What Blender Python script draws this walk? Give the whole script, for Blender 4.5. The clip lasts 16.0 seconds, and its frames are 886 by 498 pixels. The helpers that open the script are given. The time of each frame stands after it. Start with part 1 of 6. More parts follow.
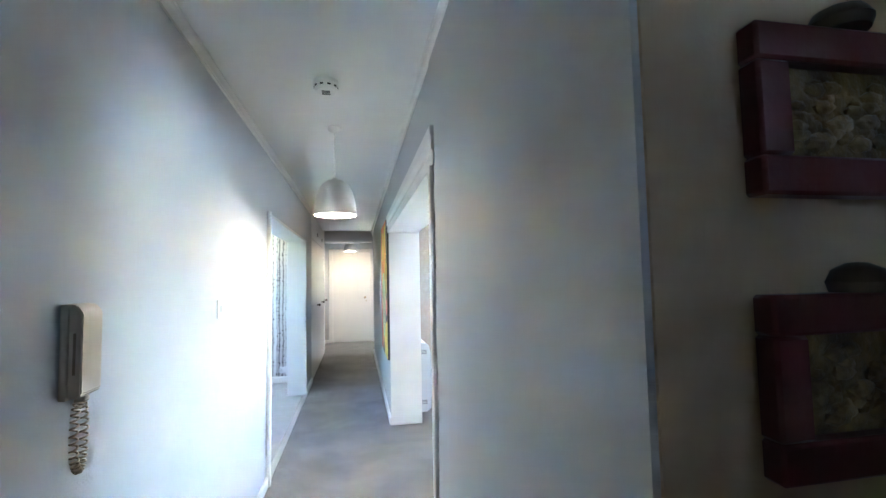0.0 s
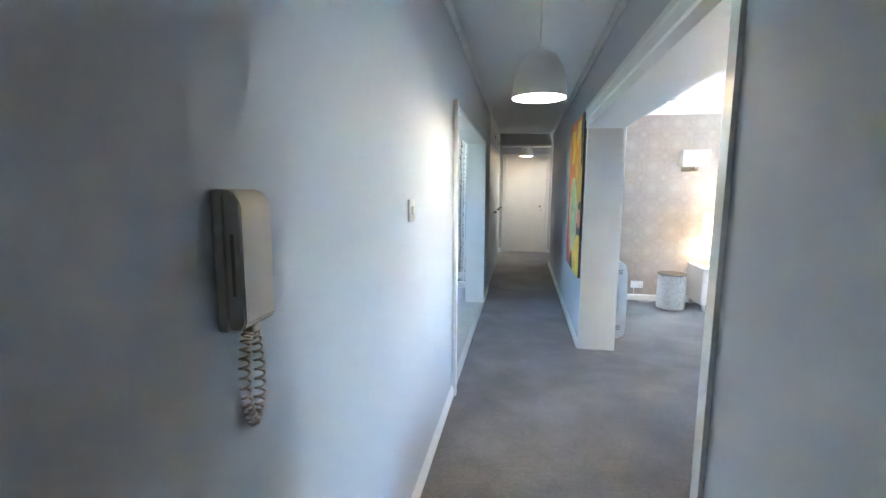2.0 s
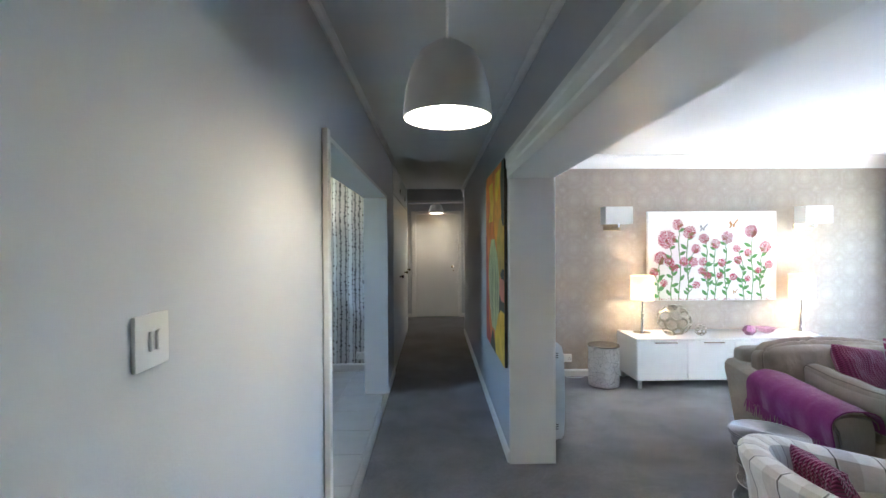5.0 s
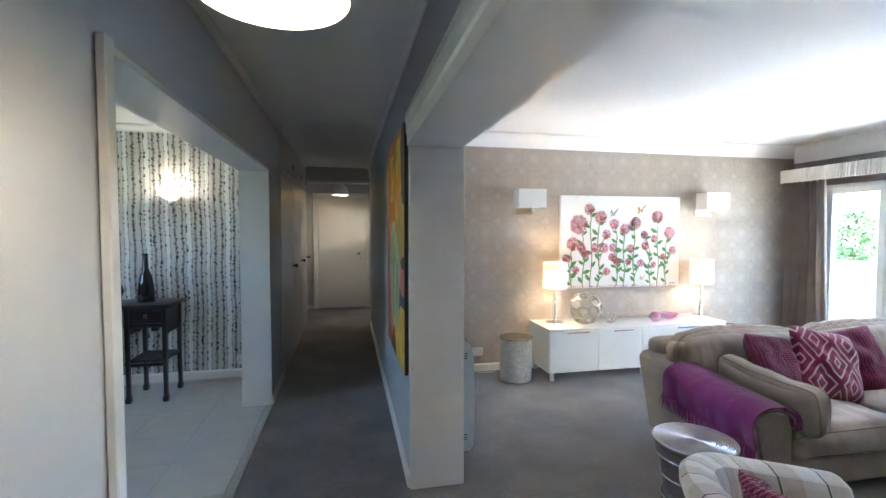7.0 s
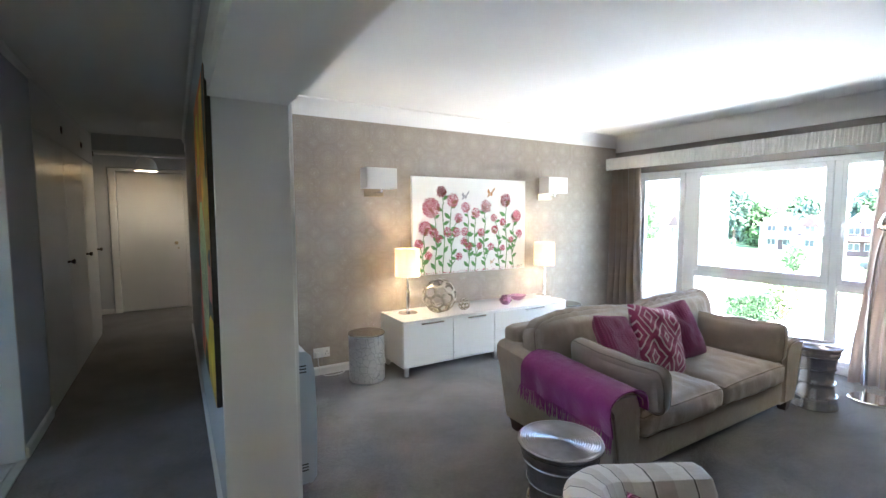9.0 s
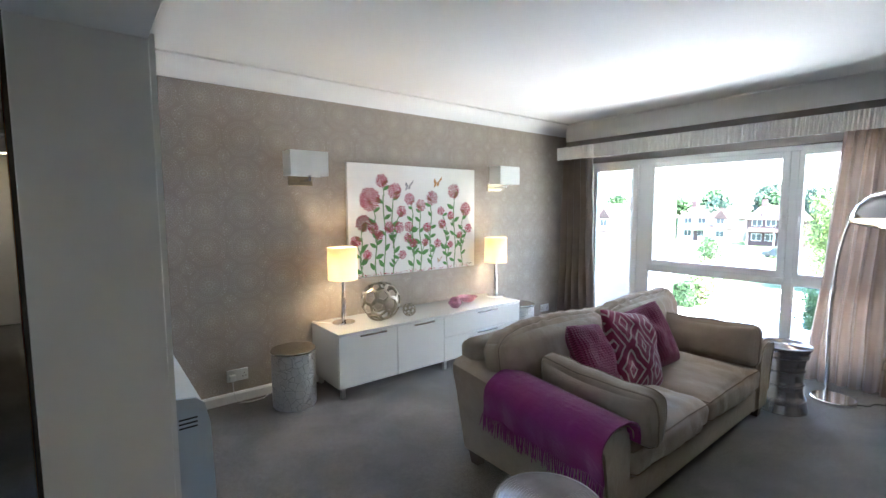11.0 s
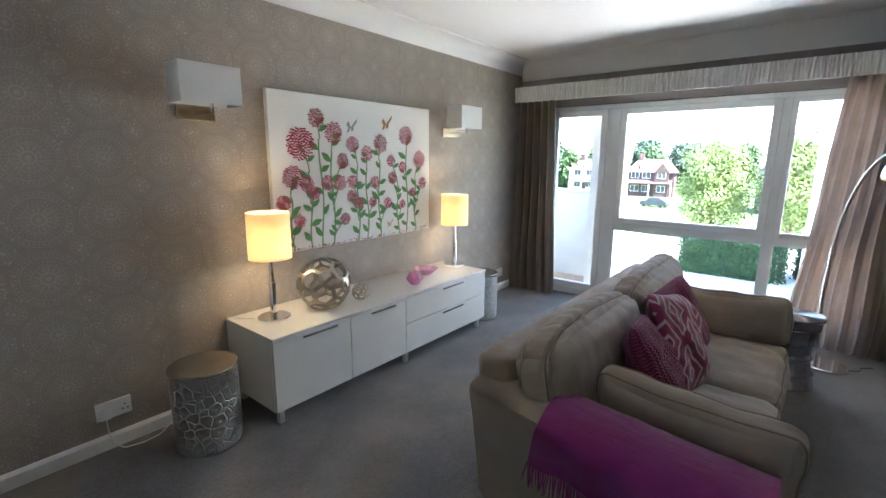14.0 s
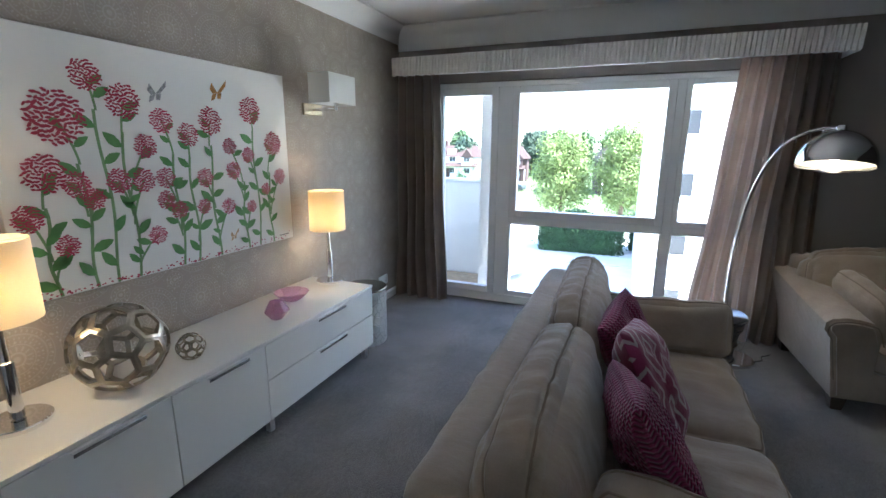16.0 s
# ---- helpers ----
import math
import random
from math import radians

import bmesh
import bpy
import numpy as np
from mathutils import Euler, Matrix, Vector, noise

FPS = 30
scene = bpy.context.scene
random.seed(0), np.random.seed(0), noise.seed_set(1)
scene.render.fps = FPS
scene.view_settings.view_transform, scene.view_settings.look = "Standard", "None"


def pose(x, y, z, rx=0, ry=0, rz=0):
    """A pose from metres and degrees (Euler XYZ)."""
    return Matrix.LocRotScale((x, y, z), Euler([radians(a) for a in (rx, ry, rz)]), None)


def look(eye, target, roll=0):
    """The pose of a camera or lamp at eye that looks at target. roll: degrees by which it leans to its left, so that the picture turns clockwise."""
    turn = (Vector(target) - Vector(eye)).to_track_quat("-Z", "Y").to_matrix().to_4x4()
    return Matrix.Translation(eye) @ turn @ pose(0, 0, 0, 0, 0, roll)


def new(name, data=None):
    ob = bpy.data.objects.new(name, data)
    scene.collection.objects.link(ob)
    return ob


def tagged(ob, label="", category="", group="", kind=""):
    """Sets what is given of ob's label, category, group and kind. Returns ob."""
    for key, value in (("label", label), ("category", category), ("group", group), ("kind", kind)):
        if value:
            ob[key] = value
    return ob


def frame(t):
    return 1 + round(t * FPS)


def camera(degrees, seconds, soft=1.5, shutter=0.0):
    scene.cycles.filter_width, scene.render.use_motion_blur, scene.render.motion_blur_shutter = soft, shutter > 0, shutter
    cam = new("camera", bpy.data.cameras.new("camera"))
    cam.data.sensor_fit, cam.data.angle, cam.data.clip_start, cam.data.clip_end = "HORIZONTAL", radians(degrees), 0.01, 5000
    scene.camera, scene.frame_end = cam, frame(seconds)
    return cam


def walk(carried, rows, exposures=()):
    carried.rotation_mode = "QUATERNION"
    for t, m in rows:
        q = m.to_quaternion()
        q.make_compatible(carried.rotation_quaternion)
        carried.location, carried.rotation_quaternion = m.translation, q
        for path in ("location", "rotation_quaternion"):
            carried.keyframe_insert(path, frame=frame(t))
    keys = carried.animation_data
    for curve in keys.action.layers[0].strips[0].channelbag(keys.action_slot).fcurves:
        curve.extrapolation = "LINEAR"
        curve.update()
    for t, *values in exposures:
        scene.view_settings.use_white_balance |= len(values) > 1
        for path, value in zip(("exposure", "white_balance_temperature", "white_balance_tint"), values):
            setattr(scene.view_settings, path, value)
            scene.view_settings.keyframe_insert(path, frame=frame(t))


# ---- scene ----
cam = camera(89.2, 16.0)
PATH = [
    (0, (0.131, 0.236, 1.425), (0.509, 2.196, 1.551), -1.2),
    (0.5, (0.038, 0.377, 1.417), (0.143, 2.373, 1.472), -0.6),
    (1, (-0.027, 0.504, 1.379), (-0.107, 2.497, 1.232), -0.2),
    (1.5, (-0.059, 0.632, 1.361), (-0.214, 2.595, 1.008), 0.5),
    (2, (-0.07, 0.785, 1.386), (-0.409, 2.737, 1.118), 0.3),
    (2.5, (-0.058, 0.939, 1.39), (-0.492, 2.872, 1.12), 0.5),
    (3, (-0.079, 1.146, 1.418), (-0.398, 3.112, 1.241), 0.4),
    (3.5, (-0.07, 1.311, 1.433), (-0.211, 3.302, 1.312), 0.2),
    (3.7, (-0.061, 1.383, 1.424), (-0.145, 3.379, 1.311), 0.1),
    (5.8, (-0.022, 1.974, 1.463), (0.109, 3.97, 1.476), -0.2),
    (6, (-0.006, 2.022, 1.448), (0.176, 4.014, 1.438), -0.1),
    (6.5, (0.062, 2.182, 1.417), (0.388, 4.154, 1.352), -0.0),
    (7, (0.124, 2.311, 1.427), (0.537, 4.266, 1.346), -0.0),
    (7.5, (0.167, 2.412, 1.434), (0.645, 4.351, 1.332), 0.0),
    (8, (0.215, 2.531, 1.427), (0.847, 4.424, 1.305), 0.0),
    (8.5, (0.255, 2.643, 1.429), (1.1, 4.452, 1.323), -0.0),
    (9, (0.31, 2.734, 1.42), (1.33, 4.448, 1.269), -0.2),
    (9.2, (0.338, 2.773, 1.41), (1.433, 4.437, 1.232), 0.2),
    (11.5, (0.601, 3.361, 1.415), (1.892, 4.876, 1.219), -0.1),
    (12, (0.612, 3.511, 1.413), (1.973, 4.955, 1.157), 0.2),
    (12.5, (0.645, 3.653, 1.391), (1.999, 5.088, 1.064), 0.2),
    (13, (0.702, 3.828, 1.39), (2.035, 5.273, 1.022), 0.3),
    (13.5, (0.756, 3.979, 1.399), (2.15, 5.361, 1.016), 0.5),
    (14, (0.836, 4.161, 1.405), (2.363, 5.392, 1.012), 0.4),
    (14.5, (0.946, 4.306, 1.401), (2.607, 5.332, 0.969), 0.5),
    (15, (1.121, 4.44, 1.38), (2.825, 5.374, 0.911), 0.6),
    (15.5, (1.295, 4.554, 1.407), (3.036, 5.429, 0.956), 0.5),
    (16, (1.448, 4.675, 1.394), (3.254, 5.408, 0.95), 0.4),
]
EXPOSURES = [(0, 7.0, 5200, 8), (0.5, 6.6, 5200, 8), (1, 6.38, 5200, 9), (1.5, 6.3, 5200, 9), (3, 6.0, 5250, 9), (3.5, 5.75, 5350, 10), (6, 5.1, 5600, 10), (7.5, 5.05, 5750, 10), (9, 4.82, 5850, 9), (11.5, 4.08, 5850, 9), (12.5, 3.74, 5850, 9), (14, 3.7, 5950, 9), (16, 3.2, 5650, 9)]
walk(cam, [(t, look(eye, target, roll)) for t, eye, target, roll in PATH], EXPOSURES)

# ---- world, sun and large lights ----
world = bpy.data.worlds.new("world")
scene.world = world
world.use_nodes = True
_wn = world.node_tree.nodes
_sky = _wn.new("ShaderNodeTexSky")
_sky.sky_type = "NISHITA"
_sky.sun_disc = False
_sky.sun_elevation = radians(58)
_sky.sun_rotation = radians(196)
world.node_tree.links.new(_sky.outputs[0], _wn["Background"].inputs[0])
_wn["Background"].inputs[1].default_value = 0.15


def lamp(name, kind, m, energy, color=(1, 1, 1), **more):
    data = bpy.data.lights.new(name, kind)
    data.energy, data.color = energy, color
    if "size" in more:
        data.shape, data.size, data.size_y = "RECTANGLE", more["size"], more["size_y"]
    if "radius" in more:
        data.shadow_soft_size = more["radius"]
    ob = new(name, data)
    ob.matrix_world = m
    return ob


sun = lamp("sun", "SUN", look((0, 0, 20), (3.4, 11.9, 0.0)), 5.0, (1.0, 0.95, 0.86))
sun.data.angle = radians(0.5)
WARM = (1.0, 0.72, 0.40)
DAY = (0.90, 0.96, 1.0)
lamp("lobby_window_light", "AREA", look((2.15, 10.1, 1.4), (0.0, 9.5, 0.3)), 0.13, DAY, size=0.8, size_y=1.0)


# ---- materials ----
def mat(name, color=(0.8, 0.8, 0.8), rough=0.5, metal=0.0, bump=0.0, bump_scale=60.0, vary=0.0, vary_scale=4.0, **more):
    m = bpy.data.materials.new(name)
    m.use_nodes = True
    nt = m.node_tree
    b = nt.nodes["Principled BSDF"]
    b.inputs["Base Color"].default_value = (*color, 1)
    b.inputs["Roughness"].default_value = rough
    b.inputs["Metallic"].default_value = metal
    for key, value in more.items():
        b.inputs[key.replace("_", " ")].default_value = value
    co = nt.nodes.new("ShaderNodeTexCoord")
    if vary:
        n = nt.nodes.new("ShaderNodeTexNoise")
        n.inputs["Scale"].default_value, n.inputs["Detail"].default_value = vary_scale, 5
        nt.links.new(co.outputs["Object"], n.inputs["Vector"])
        r = nt.nodes.new("ShaderNodeValToRGB")
        r.color_ramp.elements[0].position, r.color_ramp.elements[1].position = 0.3, 0.7
        r.color_ramp.elements[0].color = (*[c * (1 - vary) for c in color], 1)
        r.color_ramp.elements[1].color = (*[min(1, c * (1 + vary)) for c in color], 1)
        nt.links.new(n.outputs["Fac"], r.inputs["Fac"])
        nt.links.new(r.outputs["Color"], b.inputs["Base Color"])
    if bump:
        n = nt.nodes.new("ShaderNodeTexNoise")
        n.inputs["Scale"].default_value, n.inputs["Detail"].default_value = bump_scale, 4
        nt.links.new(co.outputs["Object"], n.inputs["Vector"])
        u = nt.nodes.new("ShaderNodeBump")
        u.inputs["Strength"].default_value, u.inputs["Distance"].default_value = bump, 0.01
        nt.links.new(n.outputs["Fac"], u.inputs["Height"])
        nt.links.new(u.outputs["Normal"], b.inputs["Normal"])
    return m


class Nodes:
    """Short hand for node arithmetic in one material."""

    def __init__(self, material):
        self.tree = material.node_tree
        self.out = self.tree.nodes["Principled BSDF"]

    def put(self, socket, value):
        if isinstance(value, (int, float)):
            socket.default_value = value
        elif isinstance(value, tuple):
            socket.default_value = (*value, 1) if len(value) == 3 and socket.type == "RGBA" else value
        else:
            self.tree.links.new(value, socket)

    def math(self, op, a, b=0.0, c=0.0, clamp=False):
        n = self.tree.nodes.new("ShaderNodeMath")
        n.operation, n.use_clamp = op, clamp
        for k, v in enumerate((a, b, c)):
            self.put(n.inputs[k], v)
        return n.outputs[0]

    def coord(self, which="Object"):
        s = self.tree.nodes.new("ShaderNodeSeparateXYZ")
        self.tree.links.new(self.tree.nodes.new("ShaderNodeTexCoord").outputs[which], s.inputs[0])
        return s.outputs

    def vec(self, x, y, z):
        n = self.tree.nodes.new("ShaderNodeCombineXYZ")
        for k, v in enumerate((x, y, z)):
            self.put(n.inputs[k], v)
        return n.outputs[0]

    def noise(self, vector, scale, detail=3.0, rough=0.5):
        n = self.tree.nodes.new("ShaderNodeTexNoise")
        self.put(n.inputs["Vector"], vector)
        n.inputs["Scale"].default_value, n.inputs["Detail"].default_value, n.inputs["Roughness"].default_value = scale, detail, rough
        return n.outputs["Fac"]

    def voronoi(self, vector, scale, feature="F1", dims="3D"):
        n = self.tree.nodes.new("ShaderNodeTexVoronoi")
        n.voronoi_dimensions, n.feature = dims, feature
        if dims == "1D":
            self.put(n.inputs["W"], vector)
        else:
            self.put(n.inputs["Vector"], vector)
        n.inputs["Scale"].default_value = scale
        return n.outputs

    def mix(self, fac, a, b):
        n = self.tree.nodes.new("ShaderNodeMix")
        n.data_type = "RGBA"
        for k, v in ((0, fac), (6, a), (7, b)):
            self.put(n.inputs[k], v)
        return n.outputs[2]

    def smooth(self, value, low, high):
        n = self.tree.nodes.new("ShaderNodeMapRange")
        n.interpolation_type = "SMOOTHSTEP"
        self.put(n.inputs[0], value)
        n.inputs[1].default_value, n.inputs[2].default_value = low, high
        return n.outputs[0]

    def bump(self, height, strength, distance=0.005):
        u = self.tree.nodes.new("ShaderNodeBump")
        u.inputs["Strength"].default_value, u.inputs["Distance"].default_value = strength, distance
        self.put(u.inputs["Height"], height)
        self.tree.links.new(u.outputs["Normal"], self.out.inputs["Normal"])

    def color(self, value):
        self.put(self.out.inputs["Base Color"], value)

    def rough(self, value):
        self.put(self.out.inputs["Roughness"], value)


def wallpaper_medallion():
    m = mat("medallion_wallpaper", (0.36, 0.32, 0.28), 0.55)
    n = Nodes(m)
    x, y, z = n.coord()
    grain = n.noise(n.vec(x, y, z), 700, 2)
    soft = n.noise(n.vec(x, y, z), 3, 3)
    period = 0.257

    def ring(r, at, wide):
        return n.math("SUBTRACT", 1.0, n.smooth(n.math("ABSOLUTE", n.math("SUBTRACT", r, at)), wide * 0.4, wide))

    def polar(ox, oz):
        u = n.math("SUBTRACT", n.math("FRACT", n.math("DIVIDE", n.math("ADD", x, ox), period)), 0.5)
        v = n.math("SUBTRACT", n.math("FRACT", n.math("DIVIDE", n.math("ADD", z, oz), period)), 0.5)
        r = n.math("MULTIPLY", n.math("SQRT", n.math("ADD", n.math("MULTIPLY", u, u), n.math("MULTIPLY", v, v))), period)
        return u, r, n.math("ARCTAN2", v, u)

    def spokes(a, count, low=0.1):
        return n.smooth(n.math("SINE", n.math("MULTIPLY", a, float(count))), low, 0.9)

    def total(*rows):
        value = 0.0
        for shape, weight in rows:
            value = n.math("ADD", value, n.math("MULTIPLY", shape, weight))
        return value

    u, r, a = polar(-1.3575, -1.270)
    halo = n.math("SUBTRACT", 1.0, n.smooth(r, 0.020, 0.082))
    big = total((n.math("SUBTRACT", 1.0, n.smooth(r, 0.008, 0.014)), 0.42), (ring(r, 0.025, 0.005), 0.42), (halo, 0.13),
                (n.math("MULTIPLY", ring(r, 0.040, 0.013), spokes(a, 14)), 0.40), (ring(r, 0.057, 0.003), 0.35),
                (n.math("MULTIPLY", ring(r, 0.066, 0.006), spokes(a, 26)), 0.40), (n.math("MULTIPLY", ring(r, 0.080, 0.005), spokes(a, 34, 0.3)), 0.45), (ring(r, 0.094, 0.004), 0.32), (n.math("MULTIPLY", ring(r, 0.106, 0.007), spokes(a, 40)), 0.45), (ring(r, 0.118, 0.003), 0.28))
    us, rs, b = polar(-1.229, -1.1415)
    small = total((n.math("SUBTRACT", 1.0, n.smooth(rs, 0.006, 0.011)), 0.6), (ring(rs, 0.018, 0.003), 0.45), (n.math("MULTIPLY", ring(rs, 0.028, 0.006), spokes(b, 11)), 0.55), (ring(rs, 0.040, 0.003), 0.3))
    dots = n.smooth(n.voronoi(n.vec(x, 0.0, z), 52.0)[0], 0.30, 0.16)
    chain = n.math("SUBTRACT", 1.0, n.smooth(n.math("ABSOLUTE", us), 0.09, 0.20))
    pale = n.math("ADD", n.math("ADD", big, small), n.math("MULTIPLY", dots, n.math("ADD", 0.30, n.math("MULTIPLY", chain, 0.40))), clamp=True)
    pale = n.math("MULTIPLY", pale, n.math("ADD", 0.55, n.math("MULTIPLY", grain, 0.7)))
    base = n.mix(soft, (0.322, 0.275, 0.232), (0.368, 0.317, 0.270))
    n.color(n.mix(n.math("MULTIPLY", pale, 0.60), base, (0.66, 0.605, 0.535)))
    n.rough(n.math("SUBTRACT", 0.60, n.math("MULTIPLY", pale, 0.25)))
    n.bump(n.math("ADD", pale, n.math("MULTIPLY", n.noise(n.vec(x, y, z), 60, 4, 0.6), 0.7)), 0.45, 0.003)
    return m


def wallpaper_birch():
    m = mat("birch_wallpaper", (0.8, 0.8, 0.78), 0.6)
    n = Nodes(m)
    x, y, z = n.coord()
    sway = n.math("MULTIPLY", n.math("SUBTRACT", n.noise(n.vec(n.math("MULTIPLY", x, 1.2), 3.1, n.math("MULTIPLY", z, 2.2)), 1.0, 2), 0.5), 0.05)
    rag = n.math("MULTIPLY", n.math("SUBTRACT", n.noise(n.vec(n.math("MULTIPLY", x, 30.0), 2.0, n.math("MULTIPLY", z, 45.0)), 1.0, 3), 0.5), 0.010)
    at = n.math("ADD", n.math("ADD", x, 9.0), n.math("ADD", sway, rag))
    period = 0.345

    def offset(centre):
        """Signed distance in metres from the nearest stem of this kind."""
        f = n.math("SUBTRACT", n.math("FRACT", n.math("ADD", n.math("DIVIDE", n.math("SUBTRACT", at, centre), period), 0.5)), 0.5)
        return n.math("MULTIPLY", f, period)

    def under(value, limit, soft):
        return n.math("SUBTRACT", 1.0, n.smooth(value, limit - soft, limit + soft))

    def flecks(seed, fx, fz, level):
        return n.smooth(n.noise(n.vec(n.math("MULTIPLY", x, fx), seed, n.math("MULTIPLY", z, fz)), 1.0, 1.5), level, level + 0.04)

    tone, dark, cover = (0.60, 0.575, 0.55), 0.0, 0.0
    # broad pale trunks with dark crescents at their edges
    for centre, half, seed in ((0.06, 0.026, 4.0), (0.225, 0.021, 9.0)):
        d = offset(centre)
        a = n.math("ABSOLUTE", d)
        body = under(a, half, 0.002)
        cover = n.math("MAXIMUM", cover, body)
        tone = n.mix(body, tone, (0.80, 0.80, 0.795))
        tone = n.mix(n.math("MULTIPLY", n.math("MULTIPLY", n.smooth(d, half * 0.35, half), body), 0.55), tone, (0.34, 0.34, 0.35))
        rim = n.math("MULTIPLY", n.smooth(a, half - 0.005, half - 0.001), under(a, half + 0.001, 0.0015))
        notch = n.math("MULTIPLY", flecks(seed, 26.0, 40.0, 0.56), n.math("MULTIPLY", n.smooth(a, half * 0.35, half * 0.62), under(a, half + 0.004, 0.003)))
        dark = n.math("MAXIMUM", dark, n.math("MAXIMUM", n.math("MULTIPLY", rim, 0.60), notch))
    # slim grey stems with dark buds
    for centre, half, seed in ((0.005, 0.0055, 1.0), (0.115, 0.007, 6.0), (0.165, 0.0055, 12.0), (0.290, 0.007, 15.0)):
        a = n.math("ABSOLUTE", offset(centre))
        free = n.math("SUBTRACT", 1.0, cover)
        tone = n.mix(n.math("MULTIPLY", under(a, half, 0.002), free), tone, (0.30, 0.30, 0.31))
        bud = n.math("MULTIPLY", flecks(seed, 30.0, 52.0, 0.55), under(a, half + 0.010, 0.004))
        rim = n.math("MULTIPLY", n.smooth(a, half - 0.004, half - 0.001), under(a, half + 0.0005, 0.001))
        dark = n.math("MAXIMUM", dark, n.math("MULTIPLY", n.math("MAXIMUM", bud, n.math("MULTIPLY", rim, 0.8)), free))
    # slanting twigs
    rise = n.math("FRACT", n.math("DIVIDE", n.math("ADD", z, n.math("MULTIPLY", x, 0.7)), 0.41))
    h = n.math("ABSOLUTE", n.math("SUBTRACT", n.math("FRACT", n.math("DIVIDE", n.math("ADD", at, n.math("MULTIPLY", rise, 0.16)), period * 0.5)), 0.5))
    twig = n.math("MULTIPLY", n.math("MULTIPLY", under(h, 0.022, 0.008), under(rise, 0.34, 0.03)), n.math("SUBTRACT", 1.0, cover))
    dark = n.math("MAXIMUM", dark, n.math("MULTIPLY", twig, 0.6), clamp=True)
    n.color(n.mix(dark, tone, (0.030, 0.030, 0.034)))
    return m


def carpet_material():
    m = mat("carpet", (0.17, 0.16, 0.155), 0.95)
    n = Nodes(m)
    x, y, z = n.coord()
    v = n.vec(x, y, z)
    pile, tread, fine = n.noise(v, 150, 4, 0.7), n.noise(v, 2.2, 4, 0.6), n.noise(v, 45, 4, 0.65)
    tone = n.math("ADD", n.math("ADD", n.math("MULTIPLY", pile, 0.5), n.math("MULTIPLY", tread, 0.32)), n.math("MULTIPLY", fine, 0.18))
    n.color(n.mix(n.smooth(tone, 0.38, 0.62), (0.088, 0.080, 0.076), (0.235, 0.216, 0.205)))
    n.bump(n.math("ADD", pile, n.math("MULTIPLY", fine, 0.6)), 0.9, 0.006)
    n.out.inputs["Sheen Weight"].default_value = 0.25
    return m


GREY_WALL = mat("grey_wall_paint", (0.57, 0.585, 0.615), 0.62, bump=0.10, bump_scale=140, vary=0.025, vary_scale=1.6)
BEIGE_WALL = mat("beige_wall_paint", (0.56, 0.42, 0.28), 0.7, bump=0.1, bump_scale=140, vary=0.04, vary_scale=2)
SOUTH_WALL = mat("taupe_wall_paint", (0.27, 0.243, 0.218), 0.7, bump=0.1, bump_scale=140, vary=0.04, vary_scale=2)
WHITE = mat("white_gloss_paint", (0.83, 0.83, 0.82), 0.32, bump=0.06, bump_scale=50, vary=0.02, vary_scale=3)
CEIL = mat("white_ceiling_paint", (0.86, 0.86, 0.85), 0.8, bump=0.12, bump_scale=110, vary=0.02, vary_scale=1.2)
PVC = mat("white_window_frame", (0.82, 0.83, 0.84), 0.28, vary=0.015, vary_scale=6)
MEDAL, BIRCH, CARPET = wallpaper_medallion(), wallpaper_birch(), carpet_material()
TILE = mat("pale_floor_tile", (0.56, 0.56, 0.55), 0.2, vary=0.04, vary_scale=5, bump=0.03, bump_scale=30)
GROUT = mat("grout", (0.54, 0.535, 0.52), 0.9, vary=0.08, vary_scale=20)
CHROME = mat("chrome", (0.82, 0.82, 0.83), 0.07, 1.0)
STEEL = mat("brushed_steel", (0.62, 0.61, 0.59), 0.28, 1.0, vary=0.06, vary_scale=30)
BRASS = mat("aged_brass", (0.45, 0.36, 0.24), 0.3, 1.0, vary=0.1, vary_scale=30)
DARK_METAL = mat("dark_bronze", (0.10, 0.085, 0.07), 0.35, 1.0, vary=0.2, vary_scale=20)
GLASS = mat("window_glass", (1, 1, 1), 0.0, Transmission_Weight=1.0, IOR=1.02)


# ---- mesh helpers ----
def box(bm, x0, x1, y0, y1, z0, z1, bevel=0.0, seg=1):
    r = bmesh.ops.create_cube(bm, size=1.0, matrix=Matrix.Translation(((x0 + x1) / 2, (y0 + y1) / 2, (z0 + z1) / 2)) @ Matrix.Diagonal((abs(x1 - x0), abs(y1 - y0), abs(z1 - z0), 1)))
    if bevel:
        edges = list({e for v in r["verts"] for e in v.link_edges})
        bmesh.ops.bevel(bm, geom=edges, offset=bevel, segments=seg, profile=0.6, affect="EDGES")
    return bm


def boxes(*rows, bevel=0.0, seg=1):
    bm = bmesh.new()
    for r in rows:
        box(bm, *r, bevel=bevel, seg=seg)
    return bm


def lathe(profile, n=32, bm=None, at=(0, 0, 0)):
    """Turn a line of (radius, height) round the z axis."""
    bm = bm or bmesh.new()
    rings = []
    for r, h in profile:
        if r < 1e-5:
            rings.append([bm.verts.new((at[0], at[1], at[2] + h))])
        else:
            rings.append([bm.verts.new((at[0] + r * math.cos(2 * math.pi * k / n), at[1] + r * math.sin(2 * math.pi * k / n), at[2] + h)) for k in range(n)])
    for a, b in zip(rings, rings[1:]):
        for k in range(n):
            q = [a[k % len(a)], a[(k + 1) % len(a)], b[(k + 1) % len(b)], b[k % len(b)]]
            q = [v for i, v in enumerate(q) if v not in q[:i]]
            if len(q) > 2:
                bm.faces.new(q)
    bmesh.ops.recalc_face_normals(bm, faces=bm.faces)
    return bm


